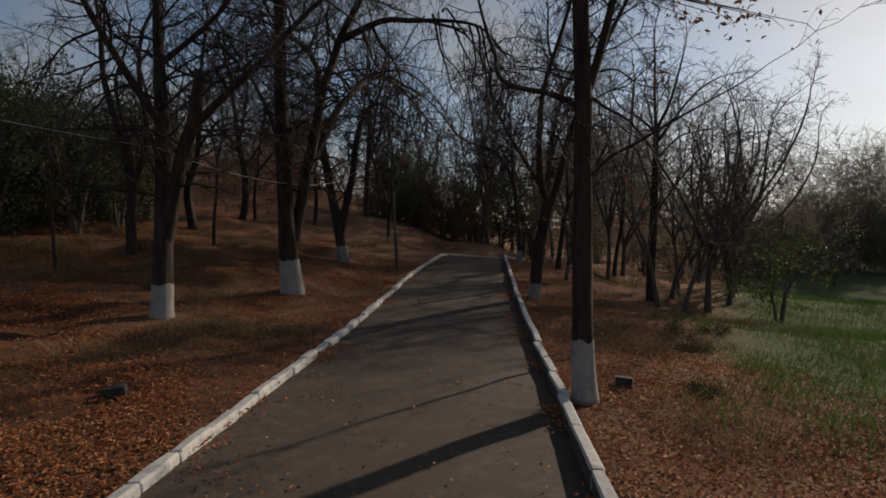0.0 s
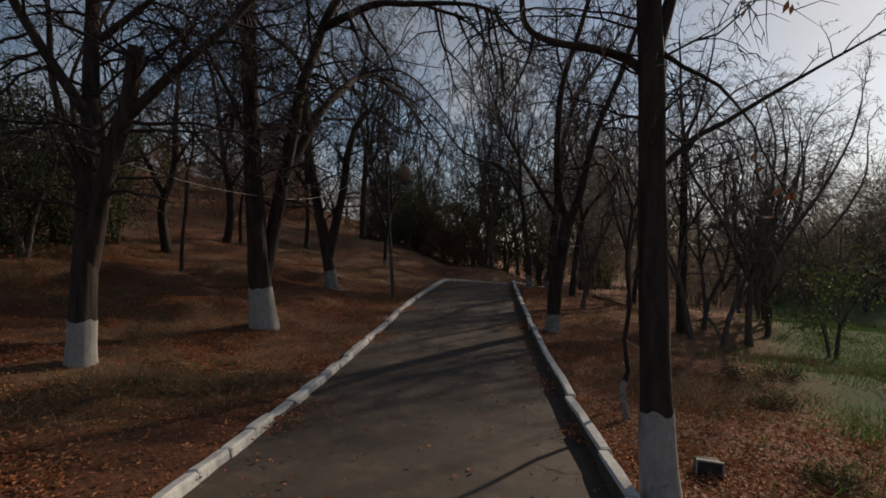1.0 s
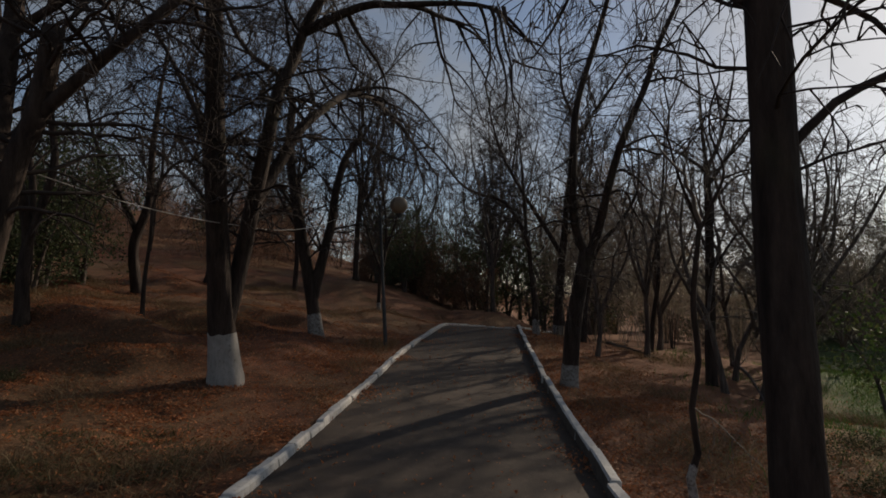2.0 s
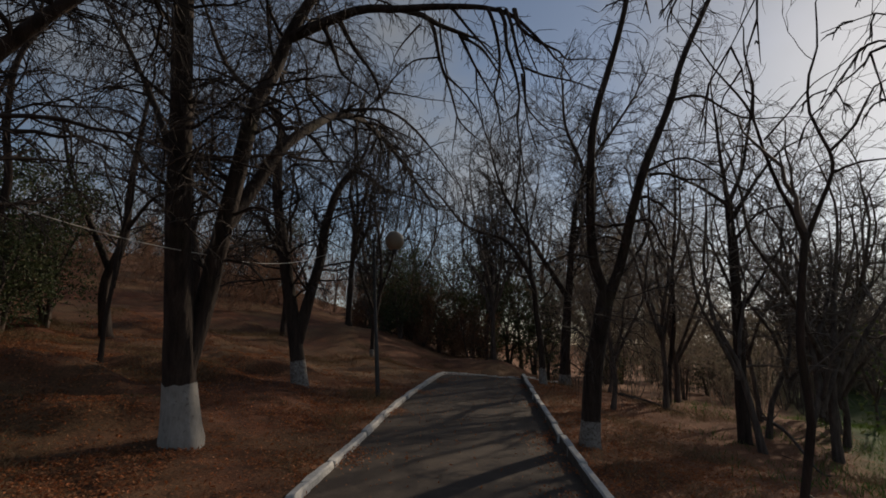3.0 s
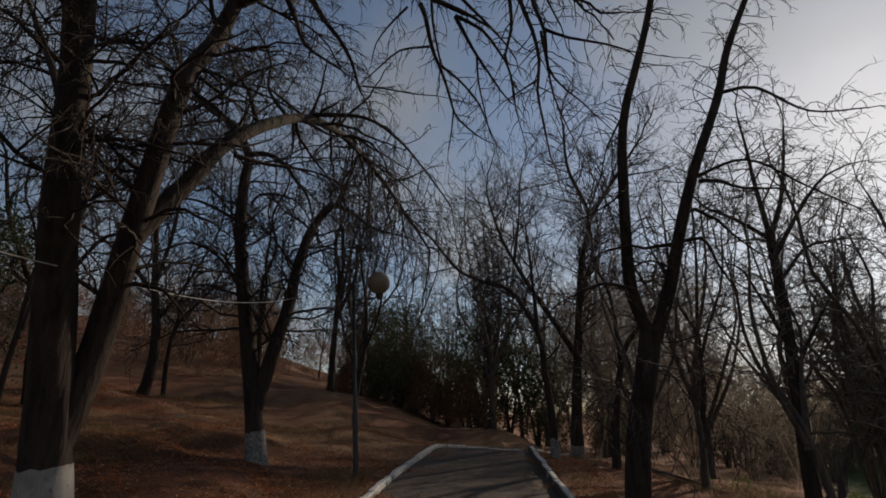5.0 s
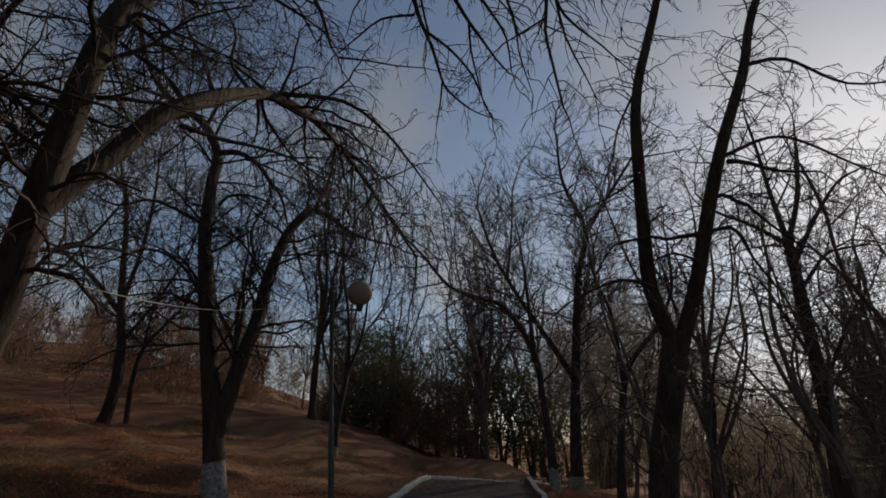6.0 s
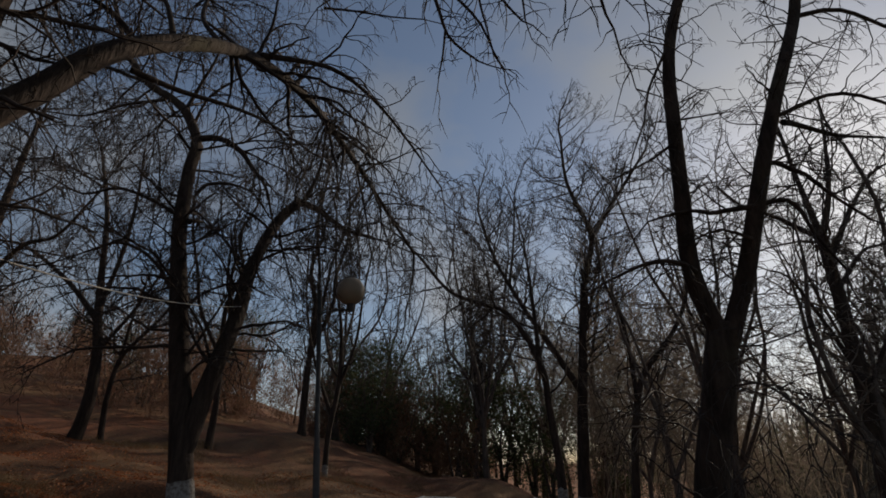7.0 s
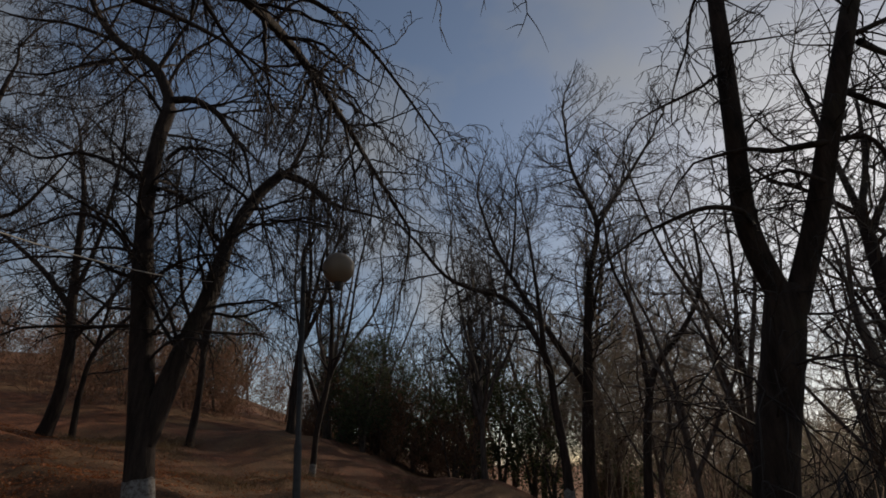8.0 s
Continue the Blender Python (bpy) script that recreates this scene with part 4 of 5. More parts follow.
for k in range(3):
    rng = random.Random(70 + k)
    x0, y0 = -60.0 - 9 * k, -95.0
    z0 = soil(x0, y0)
    rows = []
    for j in range(5):
        a, lean, h = j * 1.26 + rng.random(), 0.15 + 0.3 * rng.random(), 3.6 + 1.6 * rng.random()
        c, d = math.cos(a), math.sin(a)
        rows.append(([(x0 + 0.08 * c, y0 + 0.08 * d, z0), (x0 + lean * c + rng.gauss(0, 0.1), y0 + lean * d, z0 + h * 0.35), (x0 + lean * 2.6 * c, y0 + lean * 2.6 * d + rng.gauss(0, 0.15), z0 + h * 0.7), (x0 + lean * 3.2 * c + rng.gauss(0, 0.2), y0 + lean * 3.2 * d, z0 + h)], 0.036, 0.01))
    LOW.append(tree("tree", rows, dict(FAR, twist=0.26, lift=0.05), 70 + k, "low many-stemmed bare tree in the thicket", 0.0, 2.3, 0.95, HAZED_BARK, first_bare=0.25, twig=HAZED_BRUSH_TWIG)[0])


def plant(kind, x, y, turn, size):
    return copy_thing(kind, Matrix.Translation((x, y, soil(x, y) - 0.03)) @ Matrix.Rotation(turn, 4, "Z") @ Matrix.Scale(size, 4))


def on_meadow(x, y):
    """Open grass that runs out to the right as far as the distant wood."""
    return x > 0.6 + 0.45 * y and y < 27


def open_strip(x, y):
    """The gap beyond the bend, where the path runs on and the far sky shows low down."""
    return 24 < y < 48 and 0.165 < (x - 0.2) / (y - 6.0) < 0.2


def clear(x, y):
    return not open_strip(x, y) and not on_meadow(x, y) and not (-3.4 < x < 3.6 and y < 26.5)


rng = random.Random(5)
# zones: x from, to, y from, to, number, sizes
for kinds, zones in (
    (KIN, [(-30, -14, 14, 26, 4, 0.5, 0.7), (-26, -5, 29, 48, 9, 0.5, 0.75), (-5, 9, 29, 54, 17, 0.8, 1.15), (7, 26, 34, 54, 12, 0.5, 0.75), (-26, -11, -14, 8, 3, 0.8, 1.1), (9, 24, -16, -2, 1, 0.6, 0.9), (-8, 8, -26, -9, 2, 0.8, 1.1)]),
    (LOW, [(10, 17, 18.5, 25, 4, 0.75, 1.05), (11, 20, 19, 34, 8, 0.7, 1.0), (6.5, 12, 26, 34, 3, 0.7, 0.9)]),
    (EVER, [(-17, -10.2, 9.5, 16, 10, 0.5, 0.75), (-27, -17, 9, 17, 6, 0.6, 0.9), (-32, -17, 24, 38, 2, 0.5, 0.7), (-7, -2.5, 27, 34, 5, 0.6, 0.85), (-3.5, 4, 29, 37, 6, 0.5, 0.8), (6.5, 14, 33, 44, 6, 0.5, 0.75), (-18, -8, 32, 42, 3, 0.6, 0.8), (16.5, 31, 37, 45, 7, 0.55, 0.75), (-22, -12, 11, 16, 4, 0.7, 0.9)]),
    (BRUSH[2:], [(-26, -9, 23, 36, 22, 1.0, 1.6), (-9, 2, 28, 44, 16, 0.8, 1.4), (-22, -10.5, 10, 22, 9, 0.7, 1.1)]),
    (BRUSH[:2], [(9, 16, 22, 32, 4, 0.6, 0.9), (9, 24, 26, 40, 9, 0.7, 1.1)]),
):
    for x0, x1, y0, y1, n, s0, s1 in zones:
        for i in range(n):
            x, y = rng.uniform(x0, x1), rng.uniform(y0, y1)
            if clear(x, y):
                plant(kinds[rng.randrange(len(kinds))], x, y, rng.random() * 6.28, rng.uniform(s0, s1))
for k, (x, y, size) in enumerate([(9.6, 20.2, 0.68), (10.6, 22.2, 0.6), (8.9, 18.6, 0.62), (11.4, 21.0, 0.5), (0.6, 31.0, 0.9), (3.6, 34.0, 0.95), (0.9, 28.6, 1.2), (5.7, 31.4, 1.2)]):
    plant(KIN[(k * 2 + 1) % 6], x, y, k * 1.1, size)
for k, (x, y, size) in enumerate([(1.7, 32.0, 0.95), (0.4, 34.0, 0.95), (3.0, 32.5, 0.75), (6.8, 34.0, 0.8), (8.4, 37.5, 0.8), (-9.8, 15.2, 0.62), (-11.6, 16.4, 0.7), (-10.4, 11.6, 0.6), (-9.4, 12.9, 0.55), (-11.8, 13.2, 0.75), (-12.6, 11.0, 0.8), (-10.9, 14.6, 0.7), (-13.6, 14.8, 0.85), (-9.2, 14.2, 0.55), (-9.9, 16.6, 0.6)]):
    plant(EVER[k % 3], x, y, k * 1.3, size)
# the originals stand in the wood too
for i, o in enumerate(KIN + EVER + BRUSH + LOW):
    x, y = -34 + 5.2 * i, 58 + 6 * (i % 3)
    o.location = (x, y, soil(x, y))
leafy_tree("leafy_shrub", 8.4, 14.7, 2.5, 2.1, 101, GREEN_LEAF, "small tree still in green leaf among the grass", 20, 0.05)

# ---- the far thicket: brush and small crowns grown into one another ----
# haze put into the pale tones of the far twigs and grey-green brush
HAZE_TWIG = leaf_material("far_brush_twigs", [(0.17, 0.135, 0.115), (0.23, 0.178, 0.145), (0.19, 0.175, 0.125), (0.26, 0.215, 0.175)], 0.9, 0.45)

RUST_TWIG = leaf_material("far_russet_brush", [(0.2, 0.11, 0.075), (0.26, 0.14, 0.09), (0.17, 0.12, 0.08), (0.3, 0.17, 0.12)], 0.9, 0.35)
GREY_TWIG = leaf_material("far_grey_green_brush", [(0.15, 0.13, 0.1), (0.2, 0.17, 0.125), (0.13, 0.135, 0.085), (0.2, 0.165, 0.125)], 0.9, 0.3)


def far_thicket(name, zones, seed, label, mat):
    """Zones: x from, to, y from, to, clumps, height; each clump is a fan of stems with hundreds of twigs."""
    rng = np.random.default_rng(seed)
    verts, faces = [], []

    def slivers(base, way, width):
        n = len(base)
        side = np.cross(way, rng.normal(0, 1, (n, 3)))
        side *= width / np.maximum(1e-6, np.linalg.norm(side, axis=1))[:, None]
        bend = base + way * 0.5 + rng.normal(0, 0.05, (n, 3))
        v = np.stack([base - side, base + side, bend + side * 0.7, base + way, bend - side * 0.7], 1).reshape(-1, 3)
        start = len(verts)
        verts.extend(v.tolist())
        i = start + np.arange(n)[:, None] * 5
        faces.extend((i + [[0, 1, 2, 4]]).tolist())
        faces.extend((i + [[4, 2, 3]]).tolist())

    for x0, x1, y0, y1, count, tall, twigs, *clear_stem in zones:
        for k in range(count):
            x, y = rng.uniform(x0, x1), rng.uniform(y0, y1)
            if on_meadow(x, y) or open_strip(x, y):
                continue
            h = tall * rng.uniform(0.55, 1.25)
            foot = np.array((x, y, soil(x, y)))
            stems = rng.integers(3, 7)
            lean = rng.normal(0, 0.16, (stems, 3))
            lean[:, 2] = rng.uniform(0.75, 1.0, stems)
            slivers(foot + rng.normal(0, 0.12, (stems, 3)) * [1, 1, 0], lean * h, 0.01)
            pick = rng.integers(0, stems, twigs)
            u = rng.uniform(clear_stem[0] if clear_stem else 0.05, 1.0, (twigs, 1)) ** 0.85
            grown = np.sin(np.pi * np.clip(u * 0.9 + 0.12, 0, 1))
            base = foot + lean[pick] * h * u + rng.normal(0, 0.13, (twigs, 3)) * grown * h * [1, 1, 0.5]
            way = rng.normal(0, 0.5, (twigs, 3)) + lean[pick] * [2.2, 2.2, 0.5]
            way *= rng.uniform(0.08, 0.26, (twigs, 1)) * h * 0.6
            slivers(base, way, 0.0085 if y < 26 else 0.0125)
    ob = new(name, mesh_of(name, verts, faces, mat, False))
    tagged(ob, label, "thicket", kind="stuff")


far_thicket("thicket", [
    (6.5, 14, 25, 31, 4, 2.4, 380), (15, 28, 32, 37, 12, 2.0, 380), (9.5, 34, 33, 48, 42, 4.6, 420), (14, 70, 44, 70, 62, 5.0, 320), (4, 16, 30, 40, 9, 8.0, 700, 0.3), (11, 18, 20, 30, 7, 6.0, 600),
], 301, "hazy mass of leafless brush beyond the low ground", HAZE_TWIG)
far_thicket("thicket", [
    (-30, -13, 8, 22, 34, 2.4, 420), (17, 40, 35, 46, 62, 4.6, 440), (20, 27, 34, 39, 30, 7.4, 520), (26, 36, 36, 44, 34, 8.0, 520),
], 302, "hazy mass of grey-green brush round the wood", GREY_TWIG)
far_thicket("thicket", [(-34, -9, 25, 40, 62, 2.7, 420), (-40, -4, 40, 56, 30, 3.8, 340), (-11, -2.5, 29, 40, 20, 3.2, 420), (-3, 1.6, 32, 42, 13, 3.4, 420), (-6, 1.4, 29.5, 33, 18, 2.0, 420), (5.6, 12, 34, 40, 9, 1.8, 420), (2, 16, 50, 60, 40, 2.6, 300)], 304, "russet brush with withered leaves along the bank", RUST_TWIG)
far_thicket("canopy", [(3.4, 11, 29, 35, 13, 8.0, 650, 0.2), (3.6, 9.0, 22, 30, 14, 6.2, 600, 0.35), (8, 13, 22, 27, 2, 5.2, 520, 0.4)], 303, "tangle of fine bare twigs over the low ground", HAZE_TWIG)

# ---- kerbs: single stones under lime wash ----


def kerb_stone(length, seed, shaded_face):
    rng = random.Random(seed)
    section = [(-0.05, -0.16), (-0.052, 0.052), (-0.038, 0.074), (0.036, 0.076), (0.05, 0.054), (0.052, -0.16)]
    verts, faces = [], []
    n = len(section)
    for j, u in enumerate((0, 0.04, 0.5, 0.96, 1)):
        small = 0.93 if j in (0, 4) else 1.0
        for x, z in section:
            verts.append((x * small + rng.gauss(0, 0.003), (u - 0.5) * length, (z * small if z > 0 else z) + rng.gauss(0, 0.003)))
    for j in range(4):
        for i in range(n - 1):
            a = j * n + i
            faces.append((a, a + n, a + n + 1, a + 1))
    faces.append(tuple(range(n)))
    faces.append(tuple(range(5 * n - 1, 4 * n - 1, -1)))
    me = mesh_of("kerb_stone", verts, faces, KERB_PAINT, False)
    # the side turned from the sun gets its shade as a darker colour
    if shaded_face:
        me.materials.append(KERB_SHADE)
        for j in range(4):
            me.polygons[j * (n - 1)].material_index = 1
    return me


def build_kerb(name, edge, side, length, proud=0.0):
    rng = random.Random(7 + side)
    base = tagged(new(name), "row of white lime-washed kerb stones", "kerb", kind="structure")
    kinds = [kerb_stone(length, 200 + k + 10 * side, side > 0) for k in range(6)]
    y = -8.0
    while y < 23.6:
        slope = (edge(y + 0.2) - edge(y)) / 0.2
        step = (length + 0.012) / math.sqrt(1 + slope * slope)
        yc = y + step / 2
        x = edge(yc) + side * 0.052
        ob = part_data("kerb_stone", kinds[rng.randrange(6)], base)
        climb = math.degrees(math.atan2(land(x, yc + 0.3) - land(x, yc - 0.3), 0.6))
        ob.matrix_basis = pose(x + rng.gauss(0, 0.006), yc, land(x, yc) + proud + rng.gauss(0.0, 0.008), climb + rng.gauss(0, 0.9), side * rng.uniform(-2, 7), -math.degrees(math.atan(slope)) + rng.gauss(0, 0.9))
        y += step


build_kerb("kerb_left", left_edge, -1, 0.43)
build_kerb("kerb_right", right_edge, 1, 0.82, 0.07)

# ---- lamp post ----


def ring(pts, radii, sides, name, mat, parent, label=""):
    w = Wood()
    w.tube([Vector(p) for p in pts], radii, sides)
    return part_data(name, w.mesh(name, mat), parent, label)


STEEL = plain_material("dull_grey_steel", (0.075, 0.072, 0.07), 0.65, 0.2)
OPAL = plain_material("yellowed_opal_globe", (0.31, 0.245, 0.18), 0.4, 0.0, 3.0, 0.2)


def build_lamp(x, y):
    z = soil(x, y) - 0.02
    lamp = new("street_lamp")
    lamp.location = (x, y, z)
    lamp.rotation_euler = (0, radians(-3.0), 0)
    ring([(0, 0, -0.2), (0, 0, 0.05), (0, 0, 1.1), (0, 0, 1.12), (0, 0, 3.2)], [0.045, 0.045, 0.043, 0.034, 0.032], 14, "pole", STEEL, lamp)
    ring([(0, 0, 3.2), (0, 0, 3.23), (0, 0, 3.25)], [0.036, 0.036, 0.01], 12, "cap", STEEL, lamp)
    ring([(0.0, 0, 2.89), (0.2, 0, 2.92), (0.42, 0, 2.92), (0.45, 0, 2.95)], [0.016, 0.016, 0.016, 0.016], 8, "arm", STEEL, lamp)
    ring([(0.03, 0, 2.67), (0.12, 0, 2.67), (0.2, 0, 2.75), (0.28, 0, 2.85), (0.36, 0, 2.91)], [0.01] * 5, 6, "brace", STEEL, lamp)
    ring([(0.44, 0, 2.89), (0.44, 0, 2.95), (0.44, 0, 3.01)], [0.035, 0.05, 0.07], 14, "collar", STEEL, lamp)
    w, r = Wood(), 0.2
    pts = [Vector((0.44, 0, 3.18 - r * math.cos(a))) for a in np.linspace(0.3, math.pi - 0.02, 14)]
    w.tube(pts, [r * math.sin(a) for a in np.linspace(0.3, math.pi - 0.02, 14)], 24)
    part_data("globe", w.mesh("globe", OPAL), lamp, "yellowed milky globe, unlit")
    tagged(lamp, "slim grey steel lamp post with one round globe", "street lamp")


build_lamp(-1.72, 15.4)

# ---- cable slung from tree to tree ----
CABLE = plain_material("pale_cable", (0.42, 0.39, 0.35), 0.6)


def build_cable(points):
    pts = []
    for a, b in zip(points, points[1:]):
        a, b = Vector(a), Vector(b)
        for i in range(16):
            u = i / 16
            q = a.lerp(b, u)
            q.z -= 0.16 * 4 * u * (1 - u) * (b - a).length / 5
            pts.append(q)
    pts.append(Vector(points[-1]))
    w = Wood()
    w.tube(pts, [0.0055] * len(pts), 6)
    ob = new("cable", w.mesh("cable", CABLE))
    tagged(ob, "thin pale cable slung between the tree trunks", "cable")


build_cable([(-12.2, 3.0, 5.2), (-3.84, 7.43, 2.85), (-2.82, 10.2, 2.55), (-2.68, 14.64, 3.25)])

# ---- litter, grass and small things on the ground ----


def scatter(n, zone, keep, seed):
    rng = np.random.default_rng(seed)
    x0, x1, y0, y1 = zone
    out = []
    while len(out) < n:
        for x, y in zip(rng.uniform(x0, x1, 4000), rng.uniform(y0, y1, 4000)):
            if rng.random() < keep(x, y):
                out.append((x, y))
                if len(out) >= n:
                    break
    return out


def leaf_sheet(name, places, size, mat, label, category, seed, tilt=0.35):
    rng = np.random.default_rng(seed)
    n = len(places)
    c = np.array([(x, y, (land(x, y) + 0.022 if on_path(x, y) else soil(x, y)) + 0.006) for x, y in places])
    a = np.c_[rng.normal(0, 1, (n, 2)), rng.normal(0, tilt, n)]
    a /= np.linalg.norm(a, axis=1)[:, None]
    up = np.c_[rng.normal(0, tilt, (n, 2)), np.ones(n)]
    b = np.cross(up, a)
    b /= np.linalg.norm(b, axis=1)[:, None]
    up = np.cross(a, b)
    s = size * rng.uniform(0.55, 1.35, (n, 1))
    c[:, 2] += rng.uniform(0, 0.02, n)
    curl = rng.uniform(0.1, 0.6, (n, 1))
    v = np.stack([c - a * s, c + b * s * 0.55 + up * s * curl, c + a * s + up * s * curl * 0.6, c - b * s * 0.55 + up * s * curl], 1).reshape(-1, 3)
    i = np.arange(n)[:, None] * 4
    f = np.concatenate([i + [[0, 1, 2]], i + [[0, 2, 3]]])
    ob = new(name, mesh_of(name, v.tolist(), f.tolist(), mat, False))
    tagged(ob, label, category, kind="stuff")


def litter_here(x, y):
    if on_path(x, y):
        edge = min(x - left_edge(y), right_edge(y) - x)
        return 0.01 + 0.85 * math.exp(-edge / 0.2) * smoothstep(-0.05, 0.4, noise.noise((x * 1.4, y * 1.1, 5)))
    patch = 0.16 + 0.84 * smoothstep(-0.12, 0.38, noise.noise((x * 0.75, y * 0.75, 9.0)) + 0.4 * noise.noise((x * 2.5, y * 2.5, 2.0)))
    if x > 0:
        patch = 0.35 + 0.65 * patch
    near = 0.25 + 0.75 * smoothstep(-1, 2, y) if y < 8 else 0.75 * math.exp(-(y - 8) / 11) + 0.1
    if x > 3.2:
        near *= min(1.0, max(0.05, 1 - (x - 2.9 - 0.6 * max(0.0, 8 - y)) / 2.0))
    return patch * near


leaf_sheet("fallen_leaves", scatter(190000, (-11, 9, -1, 21), litter_here, 1), 0.02, LITTER, "rust-brown dry leaves lying on the soil", "leaves", 2)


def blades(name, places, height, width, mat, label, seed, lean=0.5):
    rng = np.random.default_rng(seed)
    n = len(places)
    c = np.array([(x, y, soil(x, y) - 0.01) for x, y in places])
    way = rng.normal(0, lean, (n, 3))
    way[:, 2] = 1
    rank = np.array([0.75 + 0.9 * smoothstep(-0.1, 0.45, noise.noise((x * 0.9, y * 0.9, 21.0))) for x, y in places])[:, None]
    h = height * rank * rng.uniform(0.4, 1.4, (n, 1))
    side = np.c_[rng.normal(0, 1, (n, 2)), np.zeros(n)]
    side *= width / np.linalg.norm(side, axis=1)[:, None]
    droop = way * [1.6, 1.6, 0.0]
    mid = c + way * h * 0.55
    tip = c + way * h * 0.9 + droop * h * 0.35
    v = np.stack([c - side, c + side, mid + side * 0.7, mid - side * 0.7, tip], 1).reshape(-1, 3)
    i = np.arange(n)[:, None] * 5
    quads, tris = (i + [[0, 1, 2, 3]]).tolist(), (i + [[3, 2, 4]]).tolist()
    ob = new(name, mesh_of(name, v.tolist(), quads + tris, mat, False))
    tagged(ob, label, "grass", kind="stuff")


def green_here(x, y):
    thin_cover = 0.22 * smoothstep(2.4, 4.2, x - 0.2 * max(0.0, y - 8)) * smoothstep(-0.25, 0.3, noise.noise((x * 0.8, y * 0.8, 6.0)))
    tufts = 0.5 * smoothstep(2.2, 3.6, x) * smoothstep(8.0, 6.0, y) * smoothstep(-0.05, 0.35, noise.noise((x * 1.1, y * 1.1, 17.0)))
    return tufts + thin_cover + smoothstep(0.2, 2.6, x - 0.45 * max(y, 7.4) + 1.4 * noise.noise((x * 0.5, y * 0.5, 2.0))) * (1.0 if y < 14 else 0.5) * (0.3 + 0.7 * smoothstep(1, 4, y))


blades("grass", scatter(80000, (2.2, 16, 1, 24), green_here, 3), 0.13, 0.006, GRASS, "rank green grass on the low ground", 4, 0.45)


def moss_here(x, y):
    if x > left_edge(y) - 0.4:
        return 0.0
    return 0.5 * smoothstep(0.1, 0.45, noise.noise((x * 0.6, y * 0.6, 14.0)) + 0.3 * noise.noise((x * 2.1, y * 2.1, 3.0)))


blades("grass", scatter(12000, (-9, -1.5, 2, 13), moss_here, 15), 0.06, 0.005, DULL_GRASS, "short dull green grass in patches on the bank", 16, 0.8)


def straw_here(x, y):
    if left_edge(y) - 0.3 < x < right_edge(y) + 0.3 and y < 24:
        return 0.0
    side = 0.5 if x < 0 else 0.35
    return side * smoothstep(0.0, 0.45, noise.noise((x * 0.5 + 7, y * 0.5, 4.0)))


blades("dry_grass", scatter(42000, (-12, 7, 4, 24), straw_here, 5), 0.13, 0.004, STRAW, "thin tufts of dry straw-coloured grass", 6, 0.9)


# ---- low weeds at the edge of the grass ----
WEED = leaf_material("dull_weed_leaves", [(0.04, 0.05, 0.02), (0.07, 0.07, 0.03), (0.1, 0.075, 0.04)], 0.8, 0.25)


def weed_clump(x, y, wide, tall, seed):
    """A low round clump of stalks with small leaves along them."""
    rng = random.Random(seed)
    thing = new("weed_clump")
    thing.location = (x, y, soil(x, y) - 0.01)
    w, seats = Wood(), []
    for k in range(26):
        a, q = rng.random() * 6.28, wide * math.sqrt(rng.random())
        top = Vector((q * math.cos(a), q * math.sin(a), tall * (1.1 - 0.6 * q / wide) * (0.7 + 0.5 * rng.random())))
        foot = Vector((top.x * 0.35, top.y * 0.35, 0))
        mid = foot.lerp(top, 0.55) + Vector((rng.gauss(0, 0.02), rng.gauss(0, 0.02), 0.03))
        w.tube([foot, mid, top], [0.004, 0.003, 0.0015], 4)
        seats += [mid, mid.lerp(top, 0.5), top]
    tagged(part_data("undergrowth", w.mesh("undergrowth", STRAW), thing, "dry straw-coloured stems"), kind="stuff")
    tagged(part_data("foliage", mesh_of("foliage", *leaf_cloud(seats, 13, 0.05, 0.014, np.random.default_rng(seed)), WEED, False), thing, "small dull green leaves"), kind="stuff")
    tagged(thing, "low clump of dull green weeds in dry leaves", "weed")


for k, (x, y, wide, tall) in enumerate([(4.15, 9.6, 0.4, 0.13), (3.85, 8.2, 0.3, 0.11), (4.8, 9.9, 0.35, 0.13), (3.12, 5.95, 0.2, 0.09), (-5.2, 9.4, 0.2, 0.12)]):
    weed_clump(x, y, wide, tall, 400 + k)


# ---- clinging leaves on the nearest tree ----


def leafy_twig(points, leaves, spread, seed):
    """A drooping twig with its last leaves, each a part of its own."""
    rng = random.Random(seed)
    way = [Vector(p) for p in points]
    foot = way[0]
    thing = new("leafy_twig")
    thing.location = foot
    w = Wood()
    w.tube([p - foot for p in way], [0.006 - 0.0045 * i / (len(way) - 1) for i in range(len(way))], 5)
    part_data("stalk", w.mesh("stalk", TWIG), thing)
    for k in range(leaves):
        p = way[-1 - k % 2] - foot + Vector((rng.gauss(0, spread), rng.gauss(0, spread), rng.gauss(0, spread)))
        leaf = part_data("leaf", LEAVES[k % 3], thing)
        leaf.matrix_basis = Matrix.Translation(p) @ Euler((rng.random() * 6, rng.random() * 6, rng.random() * 6)).to_matrix().to_4x4()
    tagged(thing, "drooping twig with its last rust-coloured leaves", "twig", "leafy twigs on the kerbside elm")


LEAVES = [mesh_of("leaf", *leaf_cloud([(0, 0, 0)], 1, 0.0, 0.029, np.random.default_rng(k)), RUST_LEAF, False) for k in range(3)]
leafy_twig([(1.75, 5.5, 2.75), (1.86, 5.1, 2.62), (1.9, 4.75, 2.35), (1.88, 4.5, 2.1), (1.9, 4.4, 1.98)], 10, 0.08, 1)
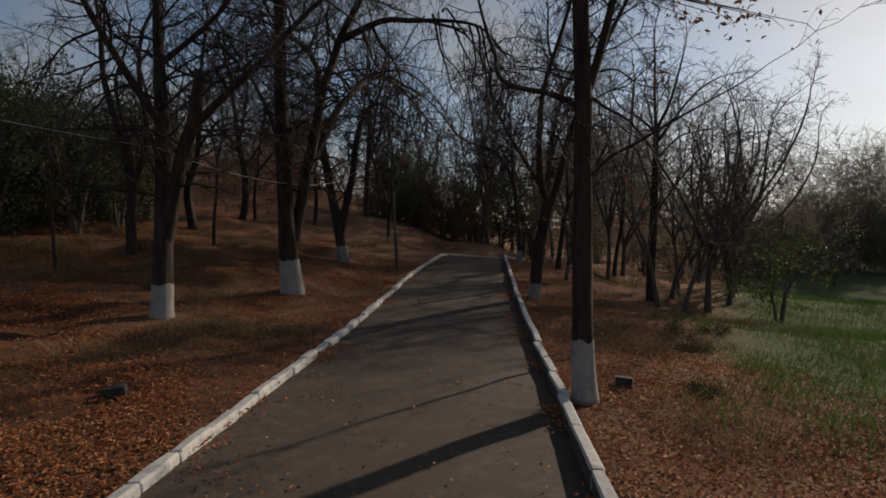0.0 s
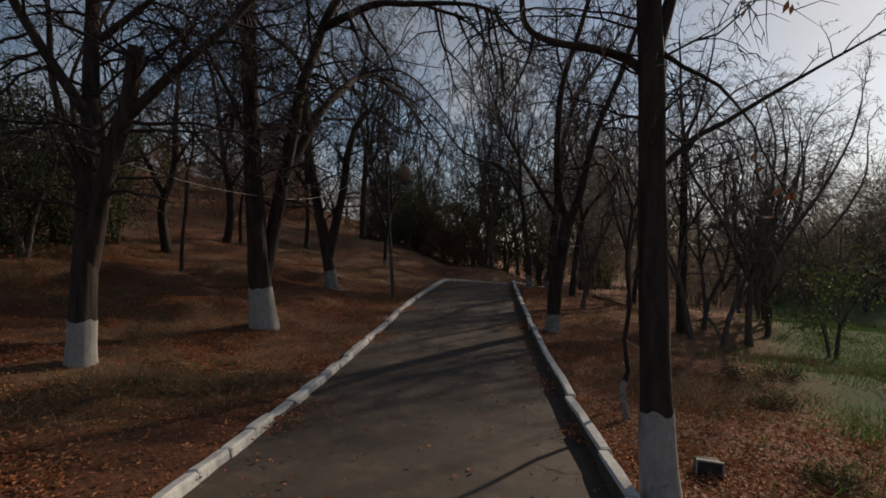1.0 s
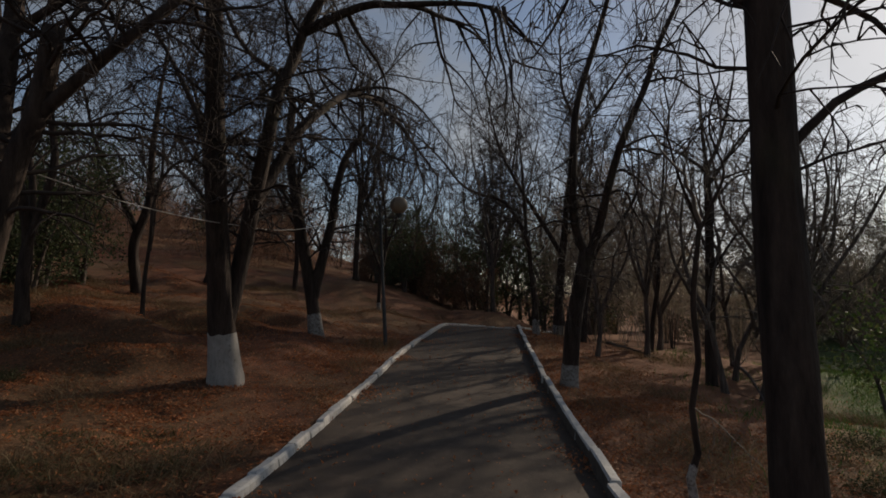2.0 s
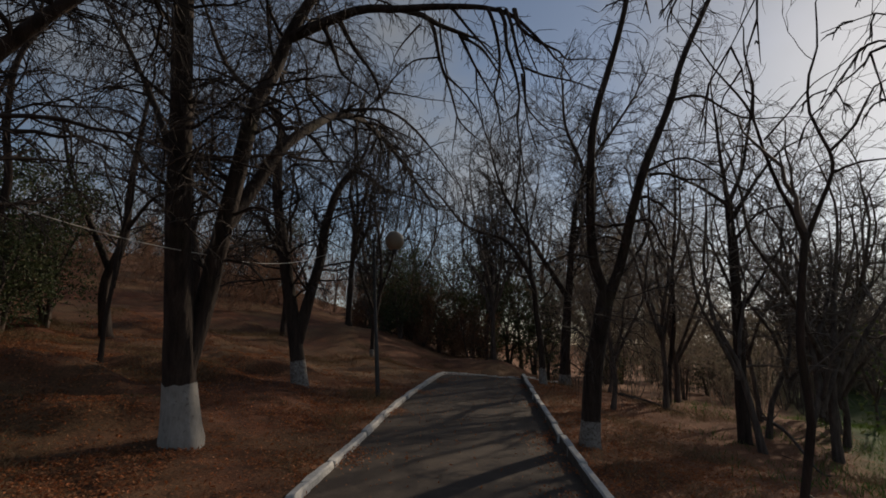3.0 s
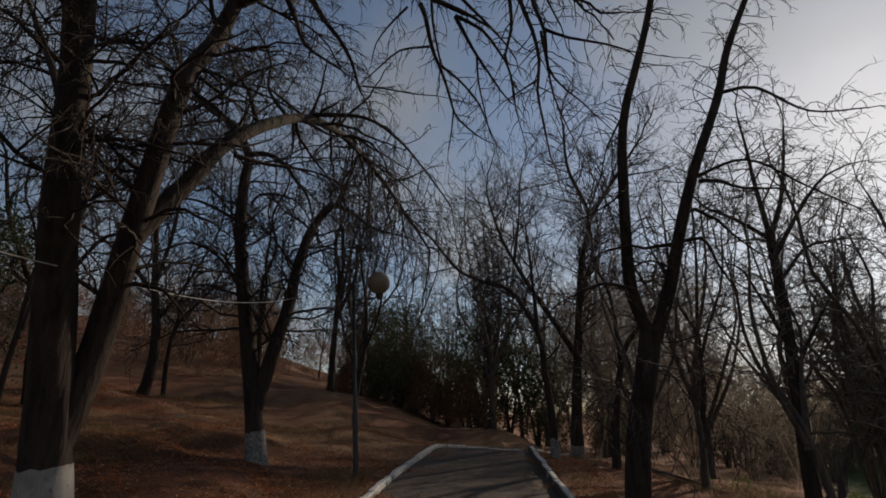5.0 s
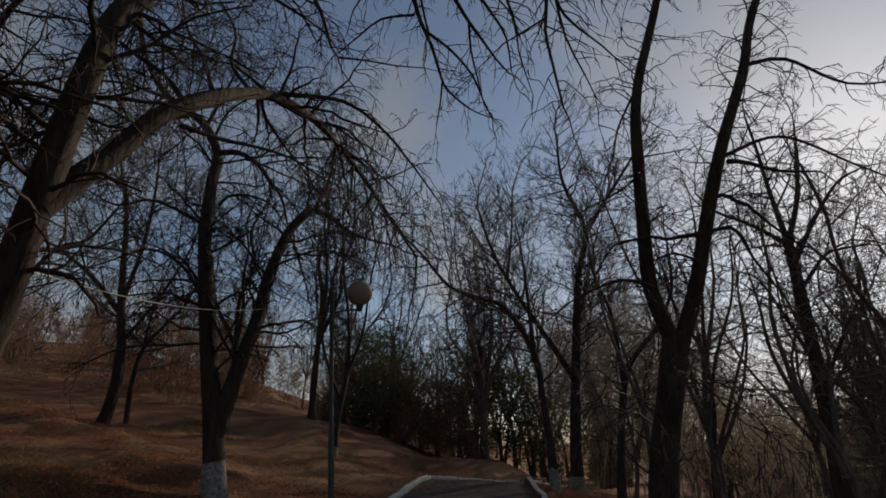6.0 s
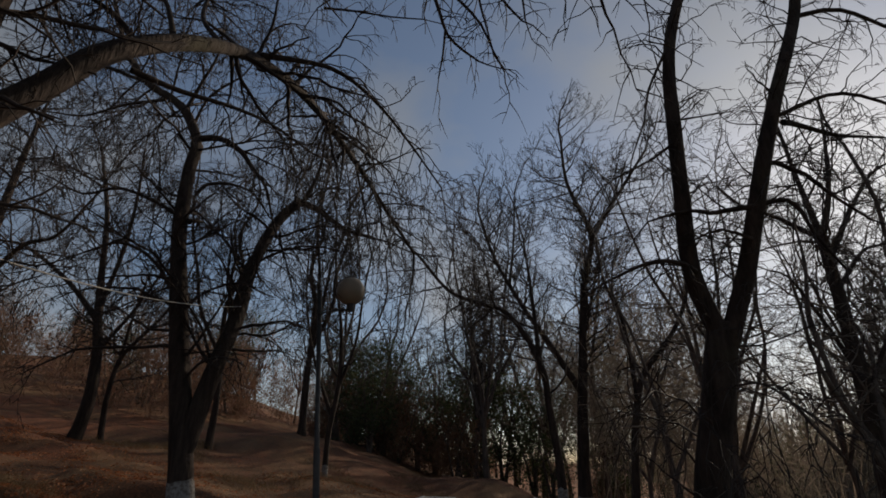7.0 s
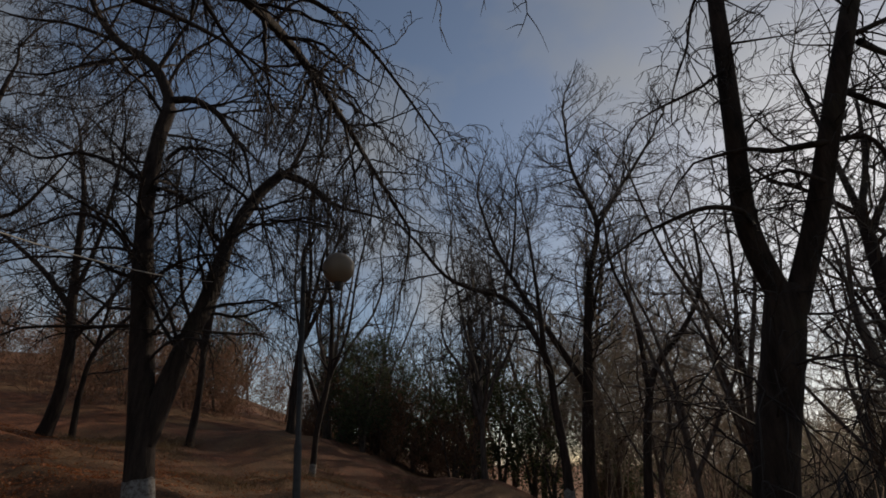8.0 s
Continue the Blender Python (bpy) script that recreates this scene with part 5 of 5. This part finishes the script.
for k, (x, y, z, leaves) in enumerate([(2.38, 4.9, 3.61, 16), (2.55, 4.9, 3.48, 16), (2.72, 4.9, 3.57, 16), (2.88, 4.9, 3.47, 18), (3.05, 4.9, 3.52, 18), (2.63, 4.9, 3.69, 14), (2.92, 4.9, 3.66, 14), (3.28, 4.9, 3.44, 8), (3.56, 4.9, 3.39, 4), (2.24, 4.9, 3.09, 8)]):
    leafy_twig([(1.74, 5.6, 4.1), (0.5 * (1.74 + x), 5.3, 0.5 * (4.1 + z) + 0.12), (x - 0.06, y + 0.08, z + 0.12), (x, y, z)], leaves, 0.085, 10 + k)


def fallen_branch(points, r0, label, seed):
    rng = random.Random(seed)
    pts = [Vector((x, y, soil(x, y) + r0 * 0.7 + up)) for x, y, up in points]
    pts = curve_through(pts, 0.2)
    w = Wood()
    radii = spread_radii(pts, r0, r0 * 0.3)
    w.tube(pts, radii, 9, 0.15, seed)
    for k in range(5):
        i = rng.randrange(2, len(pts) - 2)
        d = Vector((rng.gauss(0, 1), rng.gauss(0, 1), abs(rng.gauss(0, 0.5)))).normalized()
        w.tube([pts[i], pts[i] + d * 0.25, pts[i] + d * 0.5 + Vector((0, 0, 0.05))], [radii[i] * 0.45, radii[i] * 0.3, 0.004], 5)
    ob = new("fallen_branch", w.mesh("fallen_branch", HAZED_BARK))
    tagged(ob, label, "branch")


fallen_branch([(4.1, 20.0, 0.02), (4.6, 19.2, 0.03), (5.2, 18.3, 0.0)], 0.045, "dead branch lying on the soil below the path", 1)
fallen_branch([(6.7, 17.6, 0.3), (6.2, 15.7, 0.25), (5.7, 13.9, 0.0), (5.6, 13.4, 0.0)], 0.05, "long fallen branch propped in the thicket", 2)

# ---- low metal box by the path ----


def box_at(bm, x0, x1, y0, y1, z0, z1):
    m = Matrix.Translation(((x0 + x1) / 2, (y0 + y1) / 2, (z0 + z1) / 2)) @ Matrix.Diagonal((x1 - x0, y1 - y0, z1 - z0, 1))
    return bmesh.ops.create_cube(bm, size=1.0, matrix=m)


DARK_METAL = plain_material("dark_enamelled_metal", (0.03, 0.032, 0.034), 0.45, 0.3)
PALE_RIM = plain_material("worn_pale_rim", (0.3, 0.29, 0.27), 0.6, 0.2)


def metal_box(x, y, turn):
    thing = new("metal_box")
    thing.matrix_basis = pose(x, y, soil(x, y) - 0.02, -6, 3, turn)
    bm = bmesh.new()
    box_at(bm, -0.09, 0.09, -0.05, 0.08, 0.0, 0.125)
    bmesh.ops.bevel(bm, geom=bm.edges[:], offset=0.008, segments=2, affect="EDGES")
    part("body", bm, DARK_METAL, thing)
    bm = bmesh.new()
    for x0, x1, z0, z1 in ((-0.098, 0.098, 0.12, 0.132), (-0.098, 0.098, -0.002, 0.01), (-0.098, -0.086, 0.01, 0.12), (0.086, 0.098, 0.01, 0.12)):
        box_at(bm, x0, x1, -0.072, -0.046, z0, z1)
    part("rim", bm, PALE_RIM, thing, "worn pale rim round the open front")
    tagged(thing, "small dark metal box with a pale rim among fallen leaves", "box")


metal_box(2.28, 6.05, -12)

# ---- stone half sunk in the leaves ----


def dark_stone(x, y):
    bm = bmesh.new()
    bmesh.ops.create_icosphere(bm, subdivisions=3, radius=0.11)
    for v in bm.verts:
        q = v.co.copy()
        v.co = Vector((max(-0.085, min(0.085, q.x)), max(-0.06, min(0.06, q.y)), max(-0.05, min(0.052, q.z * 0.9)))) + 0.012 * noise.noise_vector(q * 14)
    me = bpy.data.meshes.new("stone")
    bm.to_mesh(me)
    bm.free()
    me.materials.append(STONE)
    ob = new("stone", me)
    ob.matrix_basis = pose(x, y, soil(x, y) + 0.035, 4, -6, 25)
    tagged(ob, "dark blocky stone half sunk in fallen leaves", "stone")


STONE = plain_material("dark_weathered_stone", (0.05, 0.045, 0.04), 0.9)
dark_stone(-2.47, 4.5)

# ---- crack across the path, leading to the kerb ----
CRACK = plain_material("crack_filled_with_soil", (0.03, 0.024, 0.02), 0.95)


def path_crack():
    verts, faces = [], []
    n = 26
    for i in range(n):
        u = i / (n - 1)
        x, y = -1.12 + 2.56 * u, 15.3 + 2.05 * u + 0.05 * noise.noise((u * 9, 0, 0))
        w = 0.018 + 0.012 * noise.noise((u * 14, 3, 0))
        for d in (-w, w):
            crown = 0.02 * (1 - (2 * (x - left_edge(y)) / (right_edge(y) - left_edge(y)) - 1) ** 2)
            verts.append((x, y + d, land(x, y + d) + crown + 0.012 * noise.noise((x * 1.3, (y + d) * 0.9, 0)) + 0.005))
    for i in range(n - 1):
        faces.append((2 * i, 2 * i + 2, 2 * i + 3, 2 * i + 1))
    ob = new("path_crack", mesh_of("path_crack", verts, faces, CRACK, False))
    tagged(ob, "dark crack running across the asphalt", "crack", kind="structure")


path_crack()
